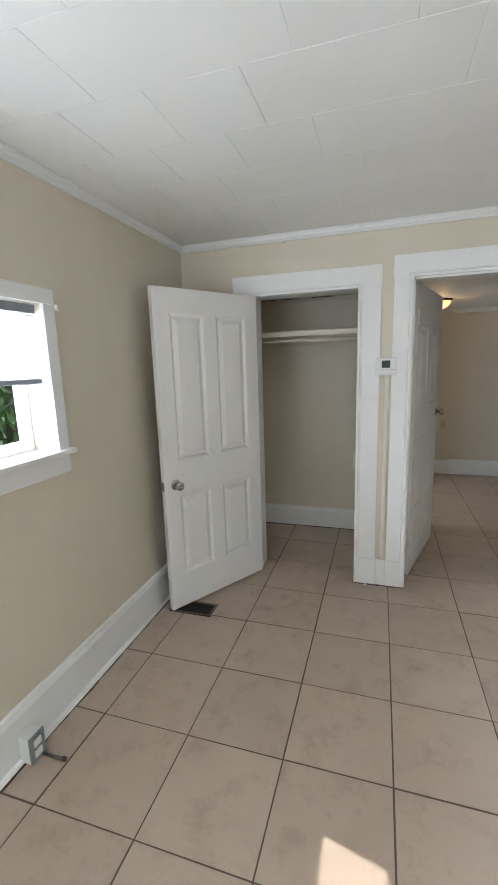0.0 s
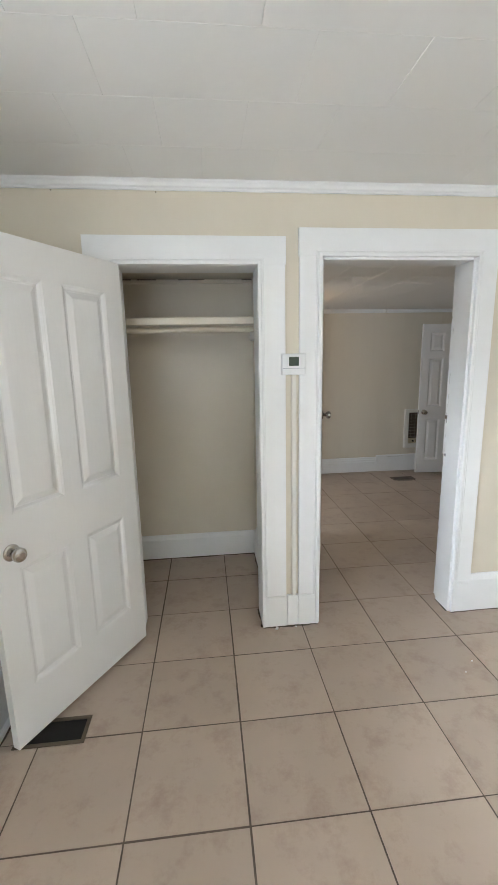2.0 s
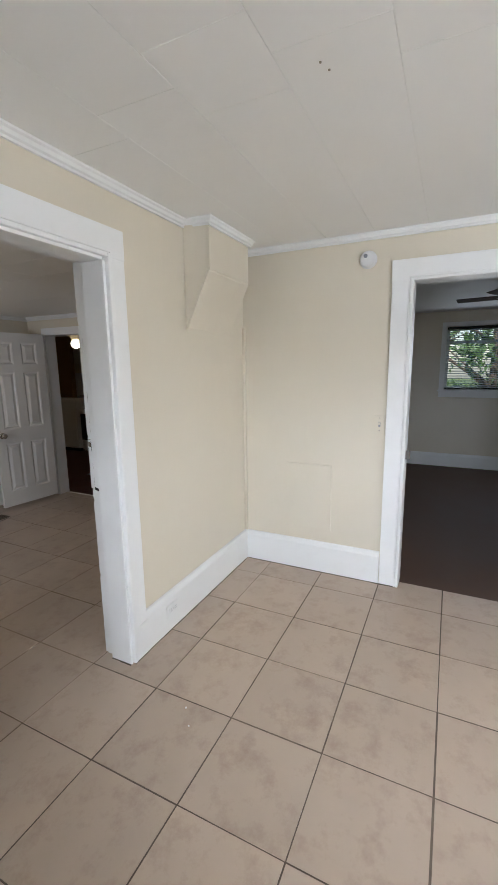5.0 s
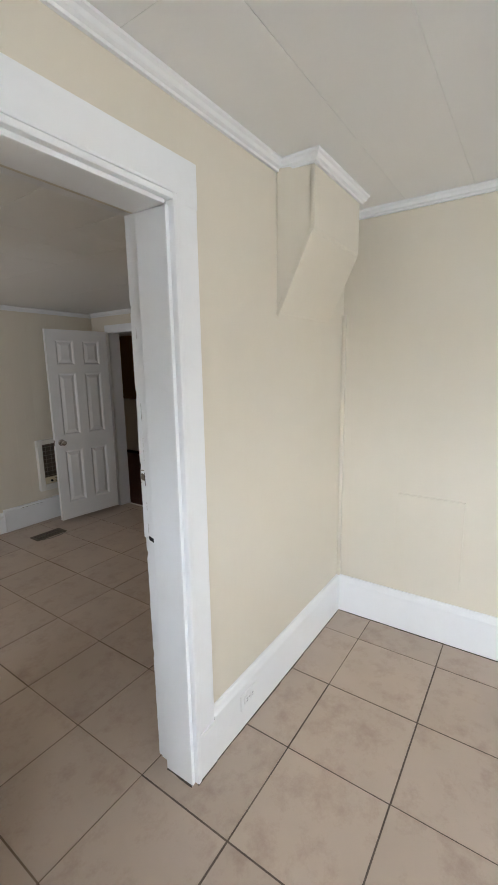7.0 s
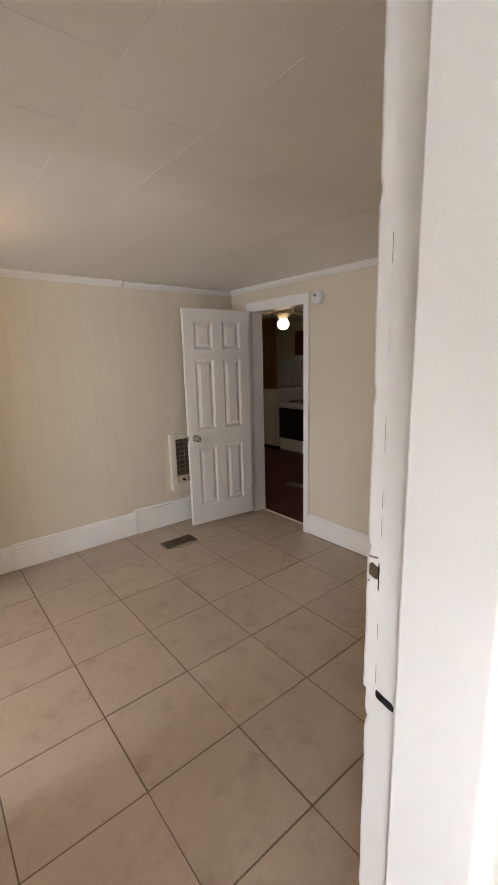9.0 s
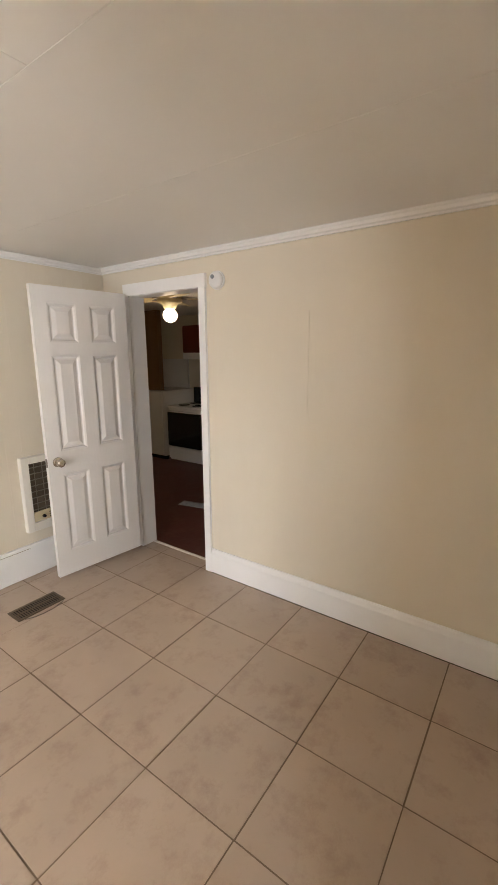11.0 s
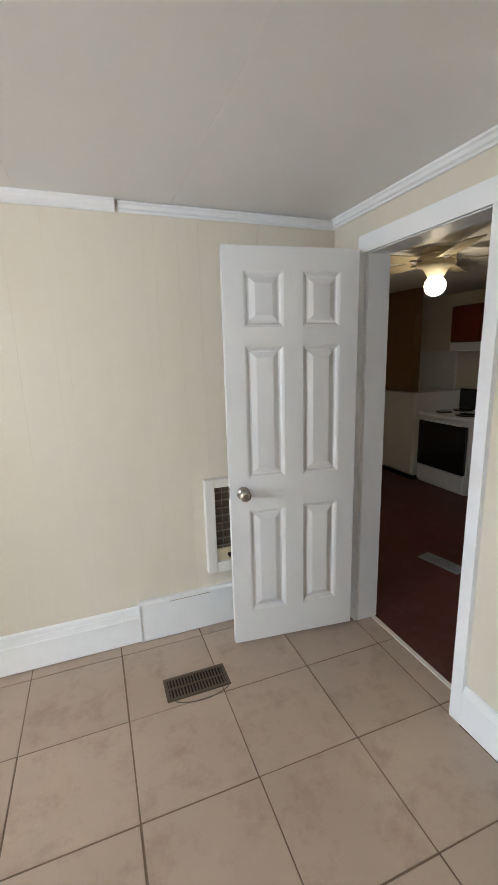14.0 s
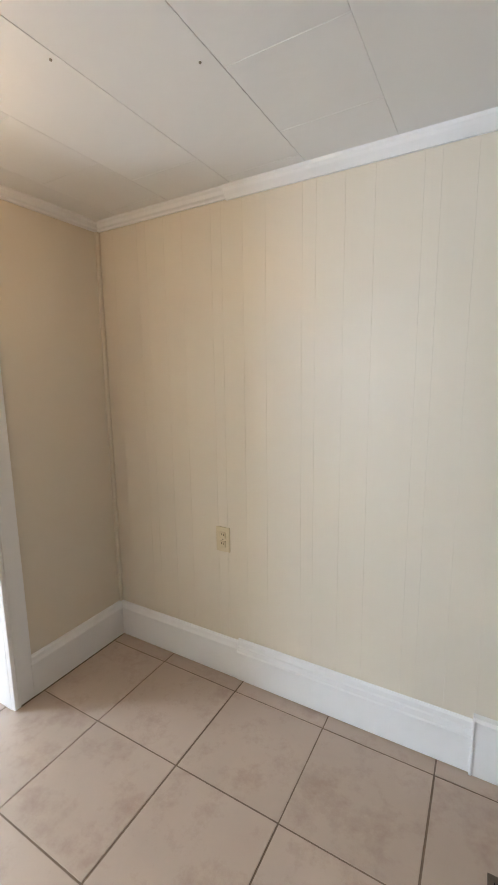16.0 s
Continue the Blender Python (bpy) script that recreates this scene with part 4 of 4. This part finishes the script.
s = thing("strike_plate", "dark torn strike hole in the painted doorway jamb", "strike plate", pose(1.010, 2.996, 1.151))
part("latch_hole", ragged(0, -0.011, 0.008, -0.013, 0.013, 3, 0.15), VENT_BROWN, s, "dark brown rusted latch hole")
part("scratch", ragged(0, -0.0115, -0.0095, -0.034, 0.016, 5), DARK, s)
part("scratch", ragged(0, -0.009, 0.009, 0.022, 0.0255, 6, -0.1), GRILLE, s)
part("scratch", ragged(0, 0.006, 0.0095, -0.022, -0.019, 7), GRILLE, s)
s = thing("strike_plate", "dark slot of an old latch in the doorway jamb", "strike plate", pose(1.010, 2.968, 0.922))
part("slot", ragged(0, -0.021, 0.012, -0.008, 0.008, 8, 0.25), DARK, s)
part("gouge", ragged(0, 0.004, 0.015, -0.004, 0.012, 9, 0.4), DARK, s)
for z0, z1, k in ((0.945, 0.985, 10), (1.03, 1.06, 11), (1.21, 1.25, 12), (1.26, 1.29, 15), (1.35, 1.41, 13), (1.62, 1.66, 14)):
    part("crack", ragged(0, 0.0156, 0.0162, z0 - 0.922, z1 - 0.922, k, 0.0, 0.0006), GRILLE, s, "hairline crack in the paint")
s = thing("strike_plate", "worn steel strike plate on the doorway casing", "strike plate", pose(RIGHT + 0.03, SIDE_DOOR[1] - 0.016, 0.93, 0, 0, 90))
part("plate", box(-0.016, 0.016, -0.001, 0.002, -0.03, 0.03, 0.001), STEEL, s)
s = thing("strike_plate", "painted over strike plate on the closet jamb", "strike plate", pose(CLOSET_DOOR[1] - 0.016, 2.82, 0.86))
part("plate", box(-0.002, 0.001, -0.012, 0.012, -0.05, 0.05, 0.001), WHITE, s)

s = thing("paint_chip", "dark chips in the white paint of the closet casing edge", "paint chip", pose(-0.131, FRONT - 0.022, 0.86))
for z0, z1, k in ((-0.045, -0.018, 21), (-0.012, 0.004, 22), (0.012, 0.03, 23)):
    part("chip", ragged(0, -0.004, 0.003, z0, z1, k, 0.1), GRILLE, s)
for x, y, r, k in ((-0.055, 2.772, 0.015, 31), (0.057, 2.775, 0.006, 32), (0.871, 2.388, 0.005, 34), (0.796, 2.322, 0.004, 35)):
    flake = ragged(0, -r, r * 0.8, -r * 0.6, r * 0.5, k)
    bmesh.ops.transform(flake, matrix=Euler((0, radians(90), 0)).to_matrix().to_4x4(), verts=flake.verts)
    s = thing("paint_flake", "small flake of white paint lying on the tiles", "paint flake", pose(x, y, 0.0042, 0, 0, 40 * k), "paint flakes on the floor")
    part("flake", flake, WHITE, s)

sill = thing("threshold_strip", "narrow pale wooden strip between tile and kitchen floor", "threshold", pose(RIGHT2 + 0.098, 5.3175, 0.0))
part("strip", box(-0.012, 0.012, -0.322, 0.322, -0.004, 0.004, 0.002), IVORY_WHITE, sill)

# ---- dirt, broken caulk and painted gap shade along the foot of the trim ----
def foot_line(p0, p1, out, width, seed, parent):
    """An uneven dark line on the floor, dirt and gap shade in one colour, at a trim's foot, from p0 to p1; out points
    away from the trim.
    """
    rng, bm = random.Random(seed), bmesh.new()
    a, b, o = Vector(p0), Vector(p1), Vector(out)
    n, w, prev = max(3, int((b - a).length / 0.02)), width * 0.5, None
    for k in range(n + 1):
        p = a.lerp(b, k / n)
        w = min(width * 1.5, max(0.0006, 0.8 * w + rng.uniform(-0.10, 0.50) * width))
        if rng.random() < 0.10:
            w = 0.0008
        row = []
        for d, z in ((-0.003, 0.0058), (w * 0.5, 0.0045), (w, 0.0005)):
            q = p + o * d
            row.append(bm.verts.new((q.x, q.y, z)))
        if prev:
            for i in range(2):
                bm.faces.new((prev[i], prev[i + 1], row[i + 1], row[i]))
        prev = row
    part("foot_line", bm, DIRT_GAP, bpy.data.objects[parent], "dark line of dirt and gap shade at the floor")


for i, (p0, p1, out, w, parent) in enumerate((
        ((LEFT + 0.040, 0.0), (LEFT + 0.040, 2.78), (1, 0), 0.007, "floor_dirt_west"),
        ((LEFT, CLOSET - 0.022), (-0.07, CLOSET - 0.022), (0, -1), 0.012, "floor_dirt_closet"),
        ((-0.072, FRONT2), (-0.072, CLOSET - 0.02), (-1, 0), 0.010, "floor_dirt_closet"),
        ((-0.13, FRONT - 0.026), (0.187, FRONT - 0.026), (0, -1), 0.010, "door_casing_1"),
        ((-0.133, FRONT - 0.02), (-0.133, FRONT2), (-1, 0), 0.012, "door_casing_1"),
        ((0.998, FRONT - 0.026), (1.11, FRONT - 0.026), (0, -1), 0.005, "door_casing_2"),
        ((0.983, FRONT - 0.01), (0.983, 2.93), (-1, 0), 0.005, "door_casing_2"),
        ((1.115, FRONT - 0.022), (RIGHT - 0.03, FRONT - 0.022), (0, -1), 0.004, "door_casing_2"),
        ((RIGHT - 0.022, 1.66), (RIGHT - 0.022, FRONT - 0.03), (-1, 0), 0.004, "door_casing_3"),
        ((RIGHT2 - 0.022, 3.02), (RIGHT2 - 0.022, 4.935), (-1, 0), 0.003, "door_casing_4"),
        ((LEFT2 + 0.022, 5.33), (LEFT2 + 0.022, BACK2 - 0.03), (1, 0), 0.002, "door_casing_5"))):
    name = {"floor_dirt_west": "shoe_moulding", "floor_dirt_closet": "ceiling_closet"}.get(parent, parent)
    foot_line(p0, p1, out, w, 40 + i, name)
joint = thing("caulk_joint", "lumpy white caulk at the joint of two baseboards", "caulk", pose(1.838, BACK2 - 0.032, 0.0))
bm = bmesh.new()
rng = random.Random(5)
add_turned(bm, [(0.003 + rng.uniform(0, 0.004), 0.006 + 0.0212 * k) for k in range(11)], Matrix(), 8)
part("bead", bm, WHITE, joint)
joint = thing("paint_crack", "thin dark crack along the thick baseboard's top", "crack", pose(2.09, BACK2 - 0.0325, 0.205))
part("line", box(-0.10, 0.12, -0.0012, 0.001, -0.0012, 0.0012), GRILLE, joint)

# ---- nails and seams under the paint ----
for x, y, z, rx in ((1.172, 5.356, H2, 180), (0.884, 5.174, H2, 180), (0.816, 1.764, H1, 180), (0.776, 1.778, H1, 180), (-1.064, FRONT, 2.279, 90), (-0.598, FRONT, 2.277, 90)):
    nail = thing("nail", "old nail head half covered with paint", "nail", pose(x, y, z, rx, 0, 0), "painted over nails")
    part("head", turned([(0.0032, -0.002), (0.0036, 0.0015), (0.0025, 0.003)], seg=10), GRILLE, nail)
east = bpy.data.objects["wall_hall_east"]
part("seam", box(RIGHT2 - 0.003, RIGHT2 + 0.001, 4.230, 4.236, 1.13, 1.72, 0.001), CREAM, east)
west = bpy.data.objects["wall_west"]
part("seam", box(LEFT - 0.001, LEFT + 0.0008, 1.484, 1.489, 0.25, 0.55, 0.001), CREAM, west)

# ---- wall boards of the hall ----
rng = random.Random(9)
x = LEFT2
wall_n = bpy.data.objects["wall_hall_north"]
widths = (0.10, 0.15, 0.052, 0.104, 0.10, 0.148, 0.05, 0.098)
i = 0
while x < RIGHT2 - 0.01:
    w = min(widths[i % 8], RIGHT2 - x)
    b = box(x + 0.0001, x + w - 0.0001, BACK2 - 0.004, BACK2 + 0.002, 0.0, H2, 0.0007)
    part("panel", b, GLOSS_CREAM, wall_n)
    x += w
    i += 1

# ---- tile floors ----
TILES = {}


def tile_mesh(w, d):
    key = (round(w, 3), round(d, 3))
    if key not in TILES:
        bm = bmesh.new()
        b, t = 0.0016, 0.010
        lo = [bm.verts.new((sx * w / 2, sy * d / 2, -t)) for sx, sy in ((-1, -1), (1, -1), (1, 1), (-1, 1))]
        md = [bm.verts.new((sx * w / 2, sy * d / 2, -b * 0.35)) for sx, sy in ((-1, -1), (1, -1), (1, 1), (-1, 1))]
        hi = [bm.verts.new((sx * (w / 2 - b), sy * (d / 2 - b), 0)) for sx, sy in ((-1, -1), (1, -1), (1, 1), (-1, 1))]
        for a, c in ((lo, md), (md, hi)):
            for k in range(4):
                bm.faces.new((a[k], a[(k + 1) % 4], c[(k + 1) % 4], c[k]))
        bm.faces.new(hi)
        me = bpy.data.meshes.new("tile")
        bm.to_mesh(me)
        bm.free()
        me.materials.append(TILE)
        TILES[key] = me
    return TILES[key]


def tile_floor(name, x0, x1, y0, y1, ox, oy, pitch, label, gap=0.0065, grout=GROUT):
    slab = structure(name, box(x0, x1, y0, y1, -0.12, -0.0022), grout, label, "floor")
    rng = random.Random(len(name))
    i = math.floor((x0 - ox) / pitch)
    while ox + i * pitch < x1 - 0.002:
        a, b = max(x0, ox + i * pitch), min(x1, ox + (i + 1) * pitch)
        j = math.floor((y0 - oy) / pitch)
        while oy + j * pitch < y1 - 0.002:
            c, d = max(y0, oy + j * pitch), min(y1, oy + (j + 1) * pitch)
            if b - a > 0.02 and d - c > 0.02:
                t = new("tile", tile_mesh(b - a - gap, d - c - gap))
                t.parent = slab
                t.matrix_local = pose((a + b) / 2 + rng.uniform(-0.001, 0.001), (c + d) / 2 + rng.uniform(-0.001, 0.001), rng.uniform(-0.0006, 0.0006), rng.uniform(-0.12, 0.12), rng.uniform(-0.12, 0.12), rng.uniform(-0.1, 0.1))
            j += 1
        i += 1
    return slab


FL = "beige mottled ceramic tile floor with dark grout"
OX, OY, PITCH = 0.096, 2.178, 0.4087
JOINT = OY + 2 * PITCH
tile_floor("floor", LEFT, RIGHT + 0.07, BACK, JOINT, OX, OY, PITCH, FL)
tile_floor("floor_closet", LEFT, OX, JOINT, CLOSET + 0.1, OX, OY, PITCH, FL)
tile_floor("floor_hall", OX, RIGHT2 + 0.10, JOINT, BACK2, OX, OY, PITCH, "beige mottled ceramic tile floor with brown grout", 0.006, BROWN_GROUT)
tile_floor("floor_side_room", -2.70, OX, CLOSET + 0.1, BACK2, OX, OY, PITCH, FL)
